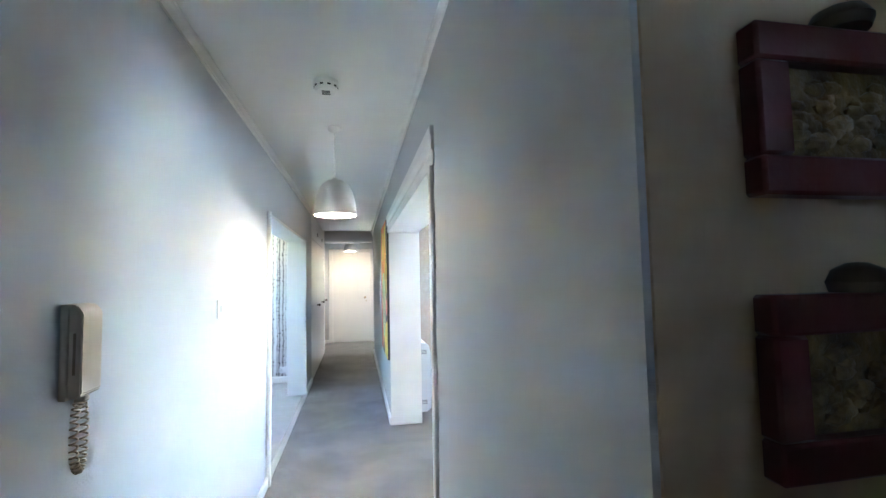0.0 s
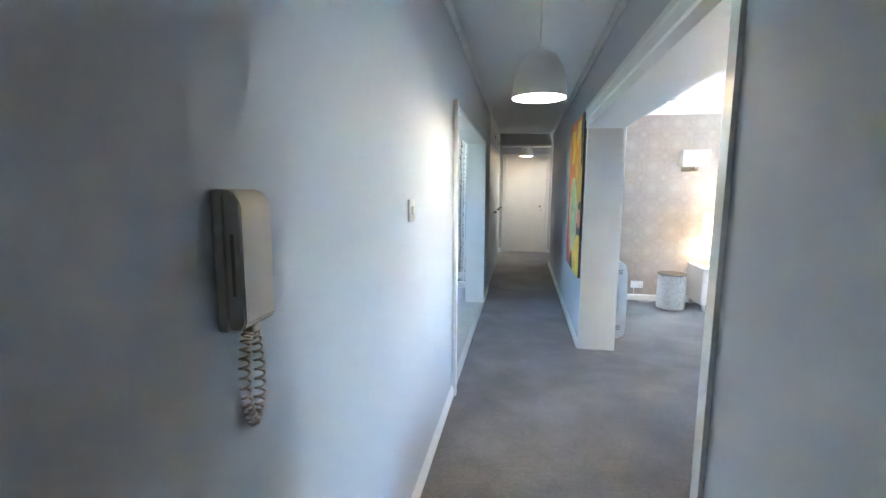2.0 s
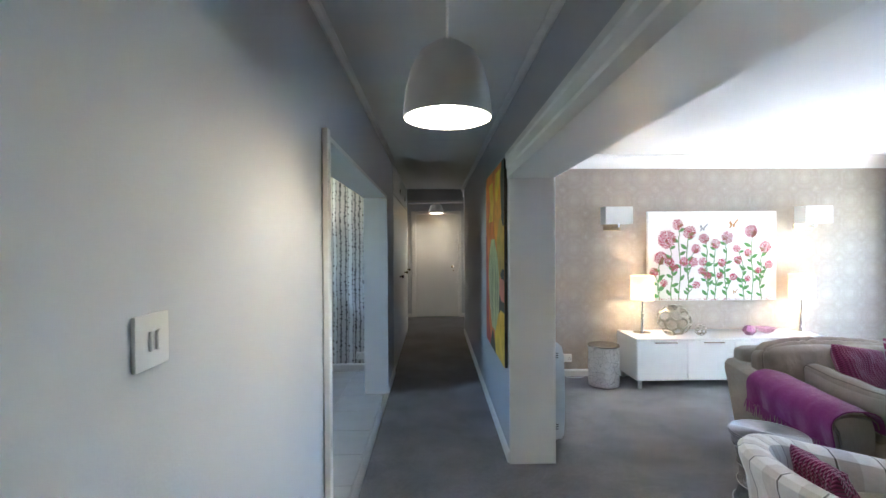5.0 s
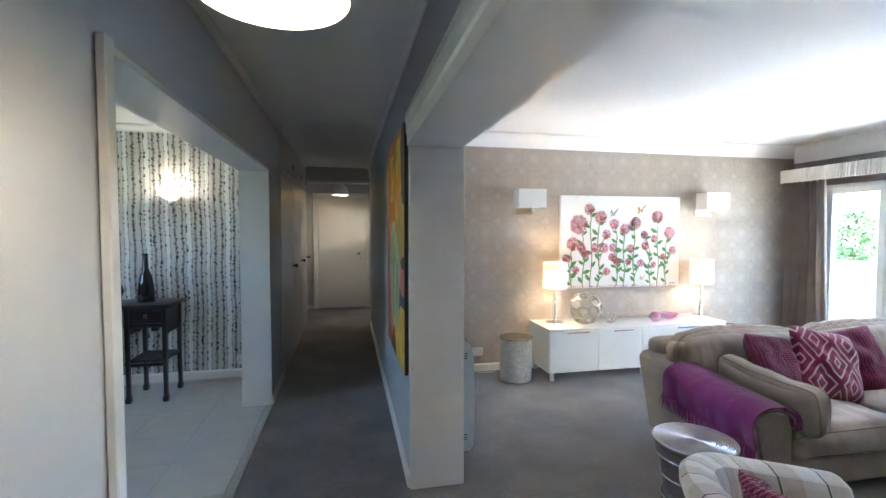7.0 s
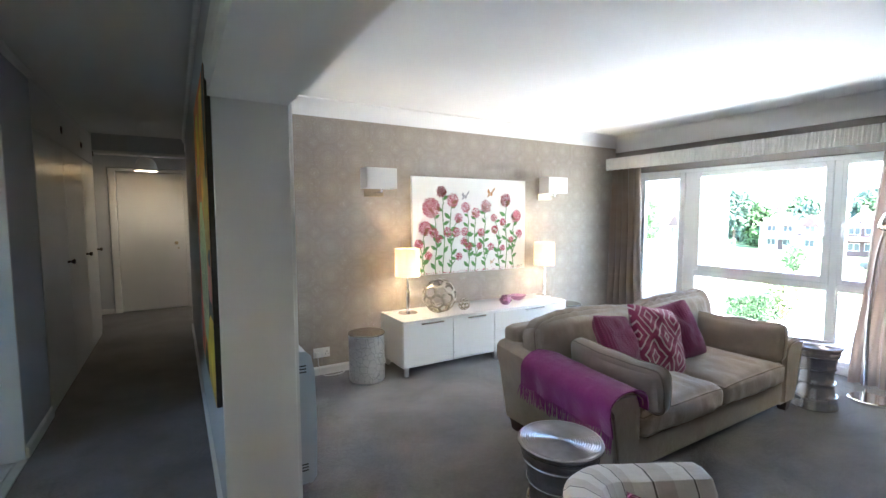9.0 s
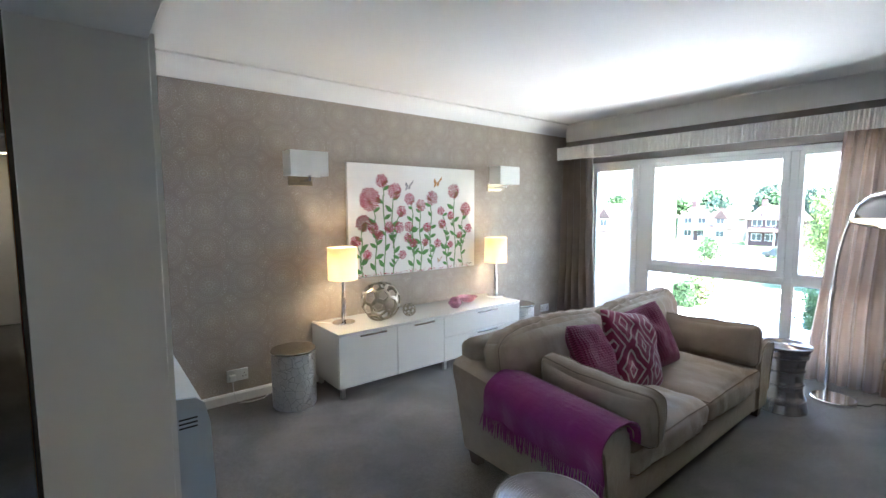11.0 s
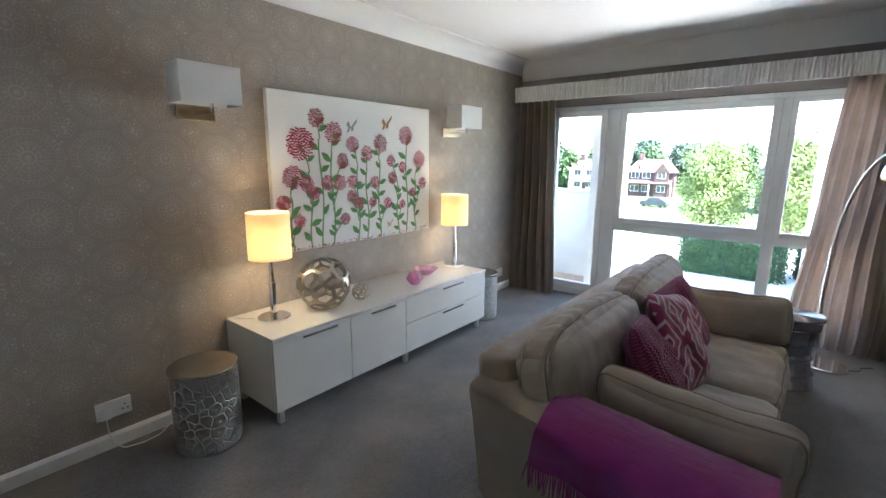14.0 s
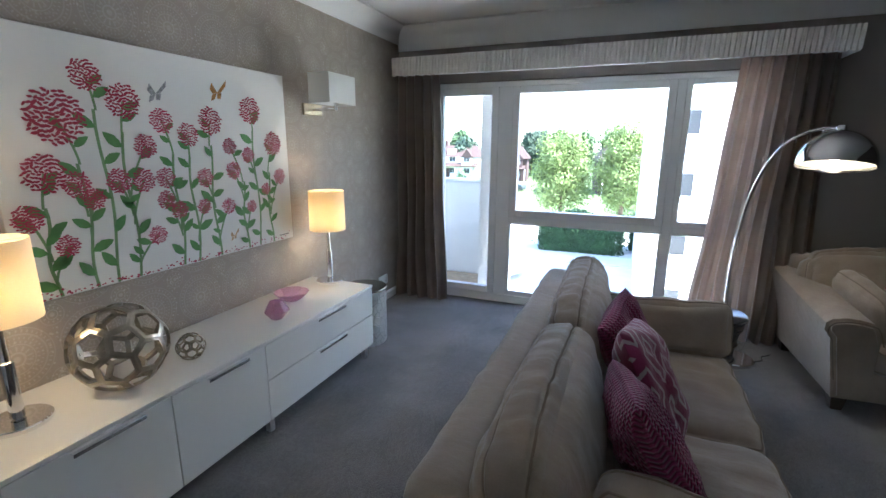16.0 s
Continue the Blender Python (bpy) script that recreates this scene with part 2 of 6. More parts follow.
def tube(points, radius, n=10, bm=None, closed=False):
    """A round bar along a line of points; radius may be a list."""
    bm = bm or bmesh.new()
    pts = [Vector(p) for p in points]
    rad = radius if isinstance(radius, (list, tuple)) else [radius] * len(pts)
    rings, side = [], None
    for i, p in enumerate(pts):
        a = pts[(i - 1) % len(pts)] if closed else pts[max(i - 1, 0)]
        b = pts[(i + 1) % len(pts)] if closed else pts[min(i + 1, len(pts) - 1)]
        d = (b - a).normalized()
        if side is None:
            side = d.orthogonal().normalized()
        side = (side - d * side.dot(d)).normalized()
        up = d.cross(side)
        rings.append([bm.verts.new(p + rad[i] * (math.cos(2 * math.pi * k / n) * side + math.sin(2 * math.pi * k / n) * up)) for k in range(n)])
    pairs = list(zip(rings, rings[1:])) + ([(rings[-1], rings[0])] if closed else [])
    for a, b in pairs:
        for k in range(n):
            bm.faces.new((a[k], a[(k + 1) % n], b[(k + 1) % n], b[k]))
    if not closed:
        bm.faces.new(rings[0][::-1]), bm.faces.new(rings[-1])
    bmesh.ops.recalc_face_normals(bm, faces=bm.faces)
    return bm


def extrude(profile, a, b, axis="x"):
    """A closed outline of (u, v) drawn out from a to b along x (outline in y, z) or y (outline in x, z)."""
    bm = bmesh.new()
    place = (lambda s, u, v: (s, u, v)) if axis == "x" else (lambda s, u, v: (u, s, v))
    ends = [[bm.verts.new(place(s, u, v)) for u, v in profile] for s in (a, b)]
    for k in range(len(profile)):
        n = (k + 1) % len(profile)
        bm.faces.new((ends[0][k], ends[0][n], ends[1][n], ends[1][k]))
    bm.faces.new(ends[0]), bm.faces.new(ends[1])
    bmesh.ops.recalc_face_normals(bm, faces=bm.faces)
    return bm


def shade(bm, smooth):
    for f in bm.faces:
        f.smooth = smooth
    if smooth:
        for e in bm.edges:
            if len(e.link_faces) == 2 and e.calc_face_angle(0) > radians(38):
                e.smooth = False


def mesh_object(name, bm, material, smooth=True):
    shade(bm, smooth)
    me = bpy.data.meshes.new(name)
    bm.to_mesh(me)
    bm.free()
    for m in material if isinstance(material, (list, tuple)) else [material]:
        me.materials.append(m)
    return new(name, me)


def part(name, bm, material, parent, label="", smooth=True):
    ob = mesh_object(name, bm, material, smooth)
    ob.parent = parent
    return tagged(ob, label)


def thing(name, label, category, m=None, group=""):
    ob = new(name)
    ob.empty_display_size = 0.1
    ob.matrix_world = m or Matrix()
    return tagged(ob, label, category, group)


def structure(name, bm, material, label, smooth=False, category="", parent=None):
    ob = tagged(mesh_object(name, bm, material, smooth), label, category or name.split("_")[0], kind="structure")
    if parent:
        ob.parent = parent
    return ob


def repeat(ob, name, m, parent):
    """Another object on the mesh of ob, as a part of parent."""
    o = new(name, ob.data)
    o.parent = parent
    o.matrix_basis = m
    return o


# ---- the shell ----
L, R, RB = -0.50, 0.452, 0.735          # hall walls, back face of the hall's right wall
ART, WIN, CEILZ = 6.67, 5.32, 2.40     # picture wall, window plane, ceiling
structure("floor", boxes((L - 0.006, 5.36, -1.3, 10.9, -0.12, 0.0)), CARPET, "grey wall-to-wall carpet worn along the middle")
structure("ceiling", boxes((-3.5, 5.6, -1.45, 10.95, CEILZ, CEILZ + 0.12)), CEIL, "plain white painted ceiling")
structure("wall_hall_left", boxes((-0.72, L, -1.3, 3.655, 0, CEILZ), (-0.72, L, 3.655, 6.17, 1.93, CEILZ), (-0.72, L, 6.17, 6.82, 0, CEILZ)), GREY_WALL, "pale blue-grey painted hall wall")
structure("wall_hall_right_near", boxes((0.44, 0.45, 0.682, 0.86, 0, CEILZ), (0.44, RB, 0.86, 2.08, 0, CEILZ)), GREY_WALL, "pale blue-grey painted hall wall", category="wall")
structure("wall_hall_right_head", boxes((R, RB, 2.08, 4.735, 1.91, CEILZ)), GREY_WALL, "pale blue-grey painted wall over the wide opening", category="wall")
structure("wall_hall_right_far", boxes((R, RB, 4.735, 9.12, 0, CEILZ)), GREY_WALL, "pale blue-grey painted hall wall beyond the wide opening", category="wall")
structure("wall_entrance", boxes((0.45, 2.2, 0.677, 0.86, 0, CEILZ)), BEIGE_WALL, "beige painted wall in the dim entrance")
# The high slot is unseen, added to let some daylight into the entrance.
structure("wall_back", boxes((-0.72, 1.2, -1.42, -1.3, 0, CEILZ), (1.5, 2.3, -1.42, -1.3, 0, CEILZ), (1.2, 1.5, -1.42, -1.3, 0, 2.12), (1.2, 1.5, -1.42, -1.3, 2.2, CEILZ), (2.2, 2.32, -1.3, 0.86, 0, CEILZ)), GREY_WALL, "painted wall closing the entrance, with an added daylight slot")
structure("wall_picture", boxes((RB, 5.5, ART, ART + 0.15, 0, CEILZ)), MEDAL, "taupe wallpaper with pale round medallions")
structure("wall_window", boxes((WIN - 0.04, 5.5, 6.36, ART, 0, CEILZ), (WIN - 0.04, 5.5, 3.72, 6.36, 1.93, CEILZ), (WIN - 0.04, 5.5, 1.75, 3.72, 0, CEILZ)), SOUTH_WALL, "taupe wall round the balcony window")
structure("wall_south", boxes((RB, 5.5, 1.62, 1.75, 0, CEILZ)), SOUTH_WALL, "plain taupe living room wall")
structure("wall_kitchen", boxes((-3.4, -0.722, 6.97, 7.09, 0, CEILZ)), BIRCH, "black and white birch trunk wallpaper")
structure("wall_kitchen_side", boxes((-3.4, -0.72, 2.45, 2.57, 0, CEILZ), (-3.4, -3.28, 2.57, 4.9, 0, CEILZ), (-3.4, -3.28, 5.5, 6.97, 0, CEILZ), (-3.4, -3.28, 4.9, 5.5, 0, 1.3), (-3.4, -3.28, 4.9, 5.5, 2.0, CEILZ)), WHITE, "white painted kitchen wall")
# lobby at the far end of the hall
# The box at y 10.91 is unseen, added behind the door to block stray light.
structure("wall_lobby", boxes((-1.0, L, 10.76, 10.9, 0, CEILZ), (R, 1.0, 10.76, 10.9, 0, CEILZ), (L, R, 10.76, 10.9, 2.12, CEILZ), (-1.0, -0.86, 9.44, 10.76, 0, CEILZ), (0.86, 1.0, 10.55, 10.76, 0, CEILZ), (0.86, 1.0, 9.3, 9.62, 0, CEILZ), (0.86, 1.0, 9.62, 10.55, 2.03, CEILZ), (-1.0, 1.0, 10.91, 11.0, 0, CEILZ), (0.735, 1.0, 9.12, 9.30, 0, CEILZ), (-1.0, -0.725, 9.30, 9.44, 0, CEILZ)), GREY_WALL, "grey painted lobby wall")
structure("wall_side_room", boxes((1.0, 2.35, 10.9, 11.0, 0, CEILZ), (1.0, 2.35, 9.0, 9.12, 0, CEILZ), (2.25, 2.35, 9.12, 10.9, 0, CEILZ)), WHITE, "plain white wall of a side room")
structure("side_room_floor", boxes((0.99, 2.3, 9.1, 10.9, -0.12, -0.002)), CARPET, "grey carpet", category="floor")
structure("lobby_floor", boxes((-0.95, L - 0.008, 9.3, 10.9, -0.12, -0.001)), CARPET, "grey carpet in the lobby", category="floor")
structure("beam", boxes((L, R, 9.46, 9.60, 2.20, CEILZ)), GREY_WALL, "painted beam across the end of the hall")
structure("beam_trim", boxes((L, R, 9.44, 9.62, 2.165, 2.20), bevel=0.004), WHITE, "white trim under the beam", category="trim")


def cove(depth, drop, z=CEILZ, steps=6):
    """Outline of a cove cornice, away from the wall and down from the ceiling."""
    pts = [(0.0, z - 0.001), (0.0, z - drop - 0.012), (0.010, z - drop - 0.012), (0.010, z - drop)]
    for k in range(steps + 1):
        a = math.pi / 2 * k / steps
        pts.append((depth - (depth - 0.012) * math.cos(a), z - 0.014 - (drop - 0.014) * (1 - math.sin(a))))
    pts += [(depth, z - 0.001)]
    return pts


def cornice(name, side, at, a, b, depth, drop, label="white plaster cove cornice"):
    outline = cove(depth, drop)
    if side == "y-":
        bm = extrude([(at - u, v) for u, v in outline], a, b, "x")
    elif side == "x-":
        bm = extrude([(at - u, v) for u, v in outline], a, b, "y")
    else:
        bm = extrude([(at + u, v) for u, v in outline], a, b, "y")
    return structure(name, bm, CEIL, label, smooth=True, category="trim")


cornice("cornice_1", "y-", ART, RB, WIN - 0.04, 0.13, 0.12)
cornice("cornice_2", "x-", WIN - 0.04, 1.75, ART - 0.002, 0.14, 0.175)
cornice("cornice_3", "x+", RB, 1.75, ART - 0.002, 0.13, 0.135)
cornice("cornice_4", "x+", L, -1.3, 6.82, 0.022, 0.045)
cornice("cornice_5", "x-", R - 0.006, 0.70, 9.44, 0.022, 0.045)
cornice("cornice_6", "y-", 6.97, -3.2, -0.73, 0.06, 0.05)


def skirting(name, side, at, a, b, h=0.075, d=0.016):
    o = [(0, 0), (d, 0), (d, h - 0.016), (d * 0.45, h - 0.003), (0, h)]
    if side[0] == "y":
        s = -1 if side[1] == "-" else 1
        bm = extrude([(at + s * u, v) for u, v in o], a, b, "x")
    else:
        s = -1 if side[1] == "-" else 1
        bm = extrude([(at + s * u, v) for u, v in o], a, b, "y")
    return structure(name, bm, WHITE, "white painted skirting board", category="baseboard")


skirting("baseboard_1", "y-", ART, RB, WIN - 0.04)
skirting("baseboard_2", "x+", L, -1.3, 3.625)
skirting("baseboard_3", "x+", L, 6.172, 6.82)
skirting("baseboard_4", "x-", R, 4.74, 9.12)
skirting("baseboard_5", "x-", 0.44, 0.74, 2.015)
skirting("baseboard_6", "y-", 6.97, -3.2, -0.73, 0.085)
skirting("baseboard_7", "y-", 10.76, -0.86, -0.50)
skirting("baseboard_8", "y-", 10.76, 0.50, 0.86)
skirting("baseboard_9", "x+", RB, 4.735, ART)
skirting("baseboard_10", "y-", 9.12, R, R + 0.012)

# lining and architrave of the wide opening to the living room
for _n, _b in (("lining_1", (R - 0.004, RB + 0.004, 4.715, 4.735, 0, 1.88)), ("lining_2", (R - 0.004, RB + 0.004, 2.08, 2.10, 0, 1.88)), ("lining_3", (R - 0.004, RB + 0.004, 2.08, 4.735, 1.88, 1.91))):
    structure(_n, boxes(_b, bevel=0.002), WHITE, "white painted lining of the wide opening", category="trim")


def architrave_outline(z0, h, d):
    return [(0, z0), (d * 0.6, z0), (d * 0.6, z0 + h * 0.35), (d * 0.85, z0 + h * 0.42), (d * 0.85, z0 + h * 0.72), (d, z0 + h * 0.8), (d, z0 + h), (0, z0 + h)]


structure("architrave_1", extrude([(R - u, v) for u, v in architrave_outline(1.88, 0.16, 0.028)], 1.99, 4.715, "y"), WHITE, "white moulded head over the wide opening", category="trim")
structure("architrave_2", boxes((0.426, 0.441, 2.015, 2.066, 0, 1.88)), WHITE, "white painted architrave at the jamb", category="trim")
structure("architrave_3", boxes((RB, RB + 0.018, 4.718, 4.79, 0, 1.95), (RB, RB + 0.018, 2.08, 4.718, 1.895, 1.95)), WHITE, "white painted architrave on the room side", category="trim")
# lining and frame of the kitchen opening
for _n, _b in (("lining_4", (-0.724, L + 0.004, 3.655, 3.672, 0, 1.905)), ("lining_5", (-0.724, L + 0.004, 6.15, 6.17, 0, 1.905)), ("lining_6", (-0.724, L + 0.004, 3.655, 6.17, 1.905, 1.93))):
    structure(_n, boxes(_b, bevel=0.002), WHITE, "white painted lining of the kitchen opening", category="trim")
structure("kitchen_architrave", boxes((L + 0.004, L + 0.030, 3.614, 3.66, 0, 1.928), bevel=0.004), WHITE, "white painted architrave of the kitchen opening", category="trim")
structure("threshold", boxes((L - 0.03, L + 0.012, 3.675, 6.15, -0.01, 0.006), bevel=0.002), STEEL, "metal strip between carpet and tiles", category="trim")


# ---- hall ----
def glow(name, color, strength):
    m = mat(name, color, 0.5)
    b = m.node_tree.nodes["Principled BSDF"]
    b.inputs["Emission Color"].default_value = (*color, 1)
    b.inputs["Emission Strength"].default_value = strength
    return m


LAMP_WHITE = mat("white_lamp_enamel", (0.74, 0.73, 0.71), 0.45, vary=0.02, vary_scale=8)
BULB = glow("warm_bulb", (1.0, 0.84, 0.60), 4)
CREAM = mat("cream_plastic", (0.66, 0.58, 0.48), 0.4, vary=0.03, vary_scale=14)
PLASTIC = mat("white_plastic", (0.78, 0.78, 0.77), 0.35, vary=0.015, vary_scale=10)
SLOT = mat("dark_slot", (0.03, 0.03, 0.03), 0.7)


def pendant_lamp(x, y, rim, r, h, label):
    t = thing("pendant_lamp", label, "ceiling lamp", pose(x, y, CEILZ - 0.001), "hall pendant lamps")
    k = rim - CEILZ
    part("ceiling_rose", lathe([(0, 0), (0.045, 0), (0.045, -0.012), (0.032, -0.028), (0.008, -0.034), (0, -0.034)], 24), LAMP_WHITE, t)
    part("cord", tube([(0, 0, -0.03), (0, 0, k + h - 0.01)], 0.0035, 8), LAMP_WHITE, t)
    outer = [(0.014, h + 0.018), (0.016, h), (0.35 * r, h * 0.985), (0.62 * r, h * 0.87), (0.82 * r, h * 0.66), (0.94 * r, h * 0.38), (0.99 * r, h * 0.12), (r, 0.0)]
    inner = [(a - 0.003, b - 0.003 if b else 0.0) for a, b in outer[::-1]]
    part("shade", lathe([(a, k + b) for a, b in outer + inner[:-1]], 48), LAMP_WHITE, t)
    part("bulb", lathe([(0, k + 0.035), (0.03, k + 0.045), (0.042, k + 0.075), (0.03, k + 0.105), (0.014, k + 0.13), (0.012, k + 0.18), (0, k + 0.19)], 20), BULB, t, "lit warm bulb")
    lamp("pendant_light", "POINT", pose(x, y, rim + 0.02), 0.12 if y < 5 else 0.10, (1.0, 0.68, 0.32) if y < 5 else (1.0, 0.60, 0.22), radius=0.06)
    return t


pendant_lamp(0.0, 3.145, 1.832, 0.134, 0.225, "white dome pendant lamp hanging lit from the hall ceiling")
pendant_lamp(0.0, 10.10, 2.03, 0.137, 0.18, "white dome pendant lamp lit in front of the far door")


def smoke_alarm(x, y):
    t = thing("smoke_alarm", "round white smoke alarm with slotted sides on the ceiling", "smoke alarm", pose(x, y, CEILZ - 0.001))
    part("base", lathe([(0, 0), (0.062, 0), (0.062, -0.018), (0.055, -0.022)], 32), PLASTIC, t)
    part("cover", lathe([(0.056, -0.020), (0.056, -0.040), (0.046, -0.052), (0, -0.054)], 32), PLASTIC, t)
    for k in range(10):
        a = 2 * math.pi * k / 10
        s = part("vent_slot", boxes((-0.008, 0.008, -0.002, 0.002, -0.004, 0.004)), SLOT, t)
        s.matrix_basis = Matrix.Translation((0.056 * math.cos(a), 0.056 * math.sin(a), -0.031)) @ Matrix.Rotation(a + math.pi / 2, 4, "Z")
    for k in range(3):
        part("grille_slot", boxes((-0.02, 0.02, -0.02 + 0.018 * k, -0.012 + 0.018 * k, -0.0555, -0.053)), SLOT, t)


smoke_alarm(-0.01, 2.46)


def intercom():
    t = thing("intercom_handset", "cream door entry handset with a coiled cord on the hall wall", "intercom", pose(L, 1.405, 1.175))
    part("base", boxes((0.0, 0.016, -0.053, 0.036, 0.0, 0.208), bevel=0.004, seg=2), CREAM, t)
    o = [(0.016, 0.004), (0.036, 0.004), (0.043, 0.012), (0.043, 0.188), (0.030, 0.206), (0.016, 0.206)]
    bm = extrude(o, -0.050, 0.030, "y")
    bmesh.ops.bevel(bm, geom=bm.edges[:], offset=0.003, segments=2, affect="EDGES")
    part("handset", bm, CREAM, t)
    part("slot", boxes((0.026, 0.031, -0.0512, -0.049, 0.055, 0.145)), mat("brown_slot", (0.30, 0.24, 0.18), 0.6), t)
    part("cord_socket", boxes((0.010, 0.030, -0.012, 0.012, -0.012, 0.002), bevel=0.003), CREAM, t)
    pts, turns = [], 30
    for k in range(turns * 10 + 1):
        a = 2 * math.pi * k / (turns * 10)
        middle = Vector((0.014, 0.004 - 0.020 * math.sin(a), -0.086 + 0.078 * math.cos(a)))
        way = Vector((0, -math.cos(a) * 0.020, -math.sin(a) * 0.078)).normalized()
        side = Vector((1, 0, 0))
        b = turns * a
        pts.append(middle + 0.0075 * (math.cos(b) * side + math.sin(b) * way.cross(side)))
    part("coiled_cord", tube(pts, 0.0023, 6), CREAM, t, "coiled cream cord")


intercom()


def wall_switch(m, label):
    t = thing("light_switch", label, "light switch", m)
    part("plate", boxes((0, 0.008, -0.043, 0.043, -0.043, 0.043), bevel=0.003, seg=2), PLASTIC, t)
    part("rocker", boxes((0.007, 0.013, -0.013, -0.003, -0.016, 0.016), bevel=0.002), PLASTIC, t)
    part("rocker", boxes((0.007, 0.013, 0.004, 0.014, -0.016, 0.016), bevel=0.002), PLASTIC, t)


wall_switch(pose(L, 2.505, 1.300), "white double rocker light switch on the hall wall")


def wall_socket(m, label):
    t = thing("wall_socket", label, "socket", m, "wall sockets")
    part("plate", boxes((-0.073, 0.073, -0.012, 0, -0.043, 0.043), bevel=0.003, seg=2), PLASTIC, t)
    for s in (-1, 1):
        part("rocker", boxes((s * 0.022 - 0.006, s * 0.022 + 0.006, -0.015, -0.011, 0.016, 0.032), bevel=0.001), PLASTIC, t)
        for dx, dz in ((0, 0.008), (-0.011, -0.014), (0.011, -0.014)):
            part("pin_hole", boxes((s * 0.045 + dx - 0.003, s * 0.045 + dx + 0.003, -0.0135, -0.011, dz - 0.0035, dz + 0.0035)), SLOT, t)
    return t


wall_socket(pose(1.385, ART, 0.20), "white double wall socket with a plug on the papered wall")
wall_socket(pose(4.90, ART, 0.20), "white double wall socket beside the curtain")
wall_socket(pose(-0.875, 6.97, 0.175), "white double wall socket on the birch wallpaper")
_plug = thing("plug_and_cable", "white plug with a loose white cable along the skirting", "cable", pose(1.345, ART - 0.012, 0.19))
part("plug", boxes((-0.022, 0.022, -0.03, 0.0, -0.025, 0.022), bevel=0.006, seg=2), PLASTIC, _plug)
part("cable", tube([(0, -0.02, -0.02), (0.0, -0.03, -0.08), (0.01, -0.035, -0.15), (0.05, -0.05, -0.185), (0.12, -0.07, -0.186), (0.2, -0.06, -0.186), (0.26, -0.03, -0.17), (0.33, -0.012, -0.12), (0.42, -0.008, -0.115)], 0.003, 6), PLASTIC, _plug)


# painting with broad bands of colour on the hall wall
def paint(name, color):
    return mat(name, color, 0.45, bump=0.25, bump_scale=90, vary=0.22, vary_scale=9)


def hall_painting():
    t = thing("abstract_painting", "tall abstract orange, yellow and green canvas on the hall wall", "painting", pose(R, 4.80, 0.61))
    w, h, d = 1.04, 1.42, -0.022
    part("canvas", boxes((d, 0, 0, w, 0, h), bevel=0.003), paint("dark_edge_paint", (0.040, 0.032, 0.026)), t)
    cols = [paint("yellow_paint", (0.86, 0.58, 0.05)), paint("red_paint", (0.55, 0.06, 0.04)), paint("black_paint", (0.025, 0.022, 0.02)), paint("pale_green_paint", (0.62, 0.66, 0.36)), paint("dark_green_paint", (0.06, 0.12, 0.04)), paint("ochre_paint", (0.62, 0.42, 0.07)), paint("salmon_paint", (0.72, 0.24, 0.17)), paint("amber_paint", (0.85, 0.38, 0.03)), paint("orange_paint", (0.78, 0.22, 0.04))]

    def band(name, index, rows, lift):
        bm = bmesh.new()
        left = [bm.verts.new((d - lift, a * w, z * h)) for a, b, z in rows]
        right = [bm.verts.new((d - lift, b * w, z * h)) for a, b, z in rows]
        for k in range(len(rows) - 1):
            bm.faces.new((left[k], right[k], right[k + 1], left[k + 1]))
        bmesh.ops.recalc_face_normals(bm, faces=bm.faces)
        part(name, bm, cols[index], t)

    band("orange_field", 8, [(0.0, 1.0, 0.0), (0.0, 1.0, 0.5), (0.0, 1.0, 0.9), (0.0, 0.96, 1.0)], 0.0005)
    band("amber_column", 7, [(0.04, 0.44, 0.60), (0.02, 0.52, 0.74), (0.06, 0.50, 0.86), (0.10, 0.40, 0.97)], 0.0010)
    band("black_shadow", 2, [(0.0, 0.56, 0.13), (0.0, 0.46, 0.22), (0.0, 0.24, 0.33)], 0.0008)
    band("black_edge", 2, [(0.0, 0.10, 0.72), (0.0, 0.14, 0.80), (0.0, 0.16, 0.92), (0.0, 0.10, 1.0)], 0.0012)
    band("yellow_field", 0, [(0.0, 0.42, 0.0), (0.0, 0.48, 0.10), (0.0, 0.38, 0.20), (0.0, 0.16, 0.26)], 0.0012)
    band("yellow_column", 0, [(0.30, 0.40, 0.82), (0.20, 0.42, 0.90), (0.14, 0.36, 0.97)], 0.0014)
    band("ochre_field", 5, [(0.0, 0.24, 0.42), (0.0, 0.36, 0.50), (0.0, 0.34, 0.62), (0.0, 0.20, 0.72)], 0.0018)
    band("black_patch", 2, [(0.0, 0.10, 0.41), (0.0, 0.18, 0.44), (0.0, 0.08, 0.47)], 0.0022)
    band("salmon_patch", 6, [(0.0, 0.14, 0.31), (0.0, 0.22, 0.36), (0.0, 0.18, 0.42)], 0.0026)
    band("green_figure", 3, [(0.42, 0.62, 0.12), (0.24, 0.76, 0.25), (0.21, 0.82, 0.40), (0.30, 0.78, 0.52), (0.46, 0.66, 0.62)], 0.0022)
    for k in range(6):
        a = 0.31 + 0.082 * k
        band("stripe", 4, [(a + 0.03, a + 0.036, 0.16), (a, a + 0.026, 0.30), (a, a + 0.022, 0.42), (a + 0.03, a + 0.036, 0.54)], 0.0030)
    band("black_knot", 2, [(0.0, 0.06, 0.68), (0.0, 0.13, 0.73), (0.0, 0.05, 0.78)], 0.0024)
    band("red_edge", 1, [(0.60, 1.0, 0.0), (0.78, 1.0, 0.10), (0.84, 1.0, 0.30), (0.88, 1.0, 0.52), (0.94, 1.0, 0.64)], 0.0016)
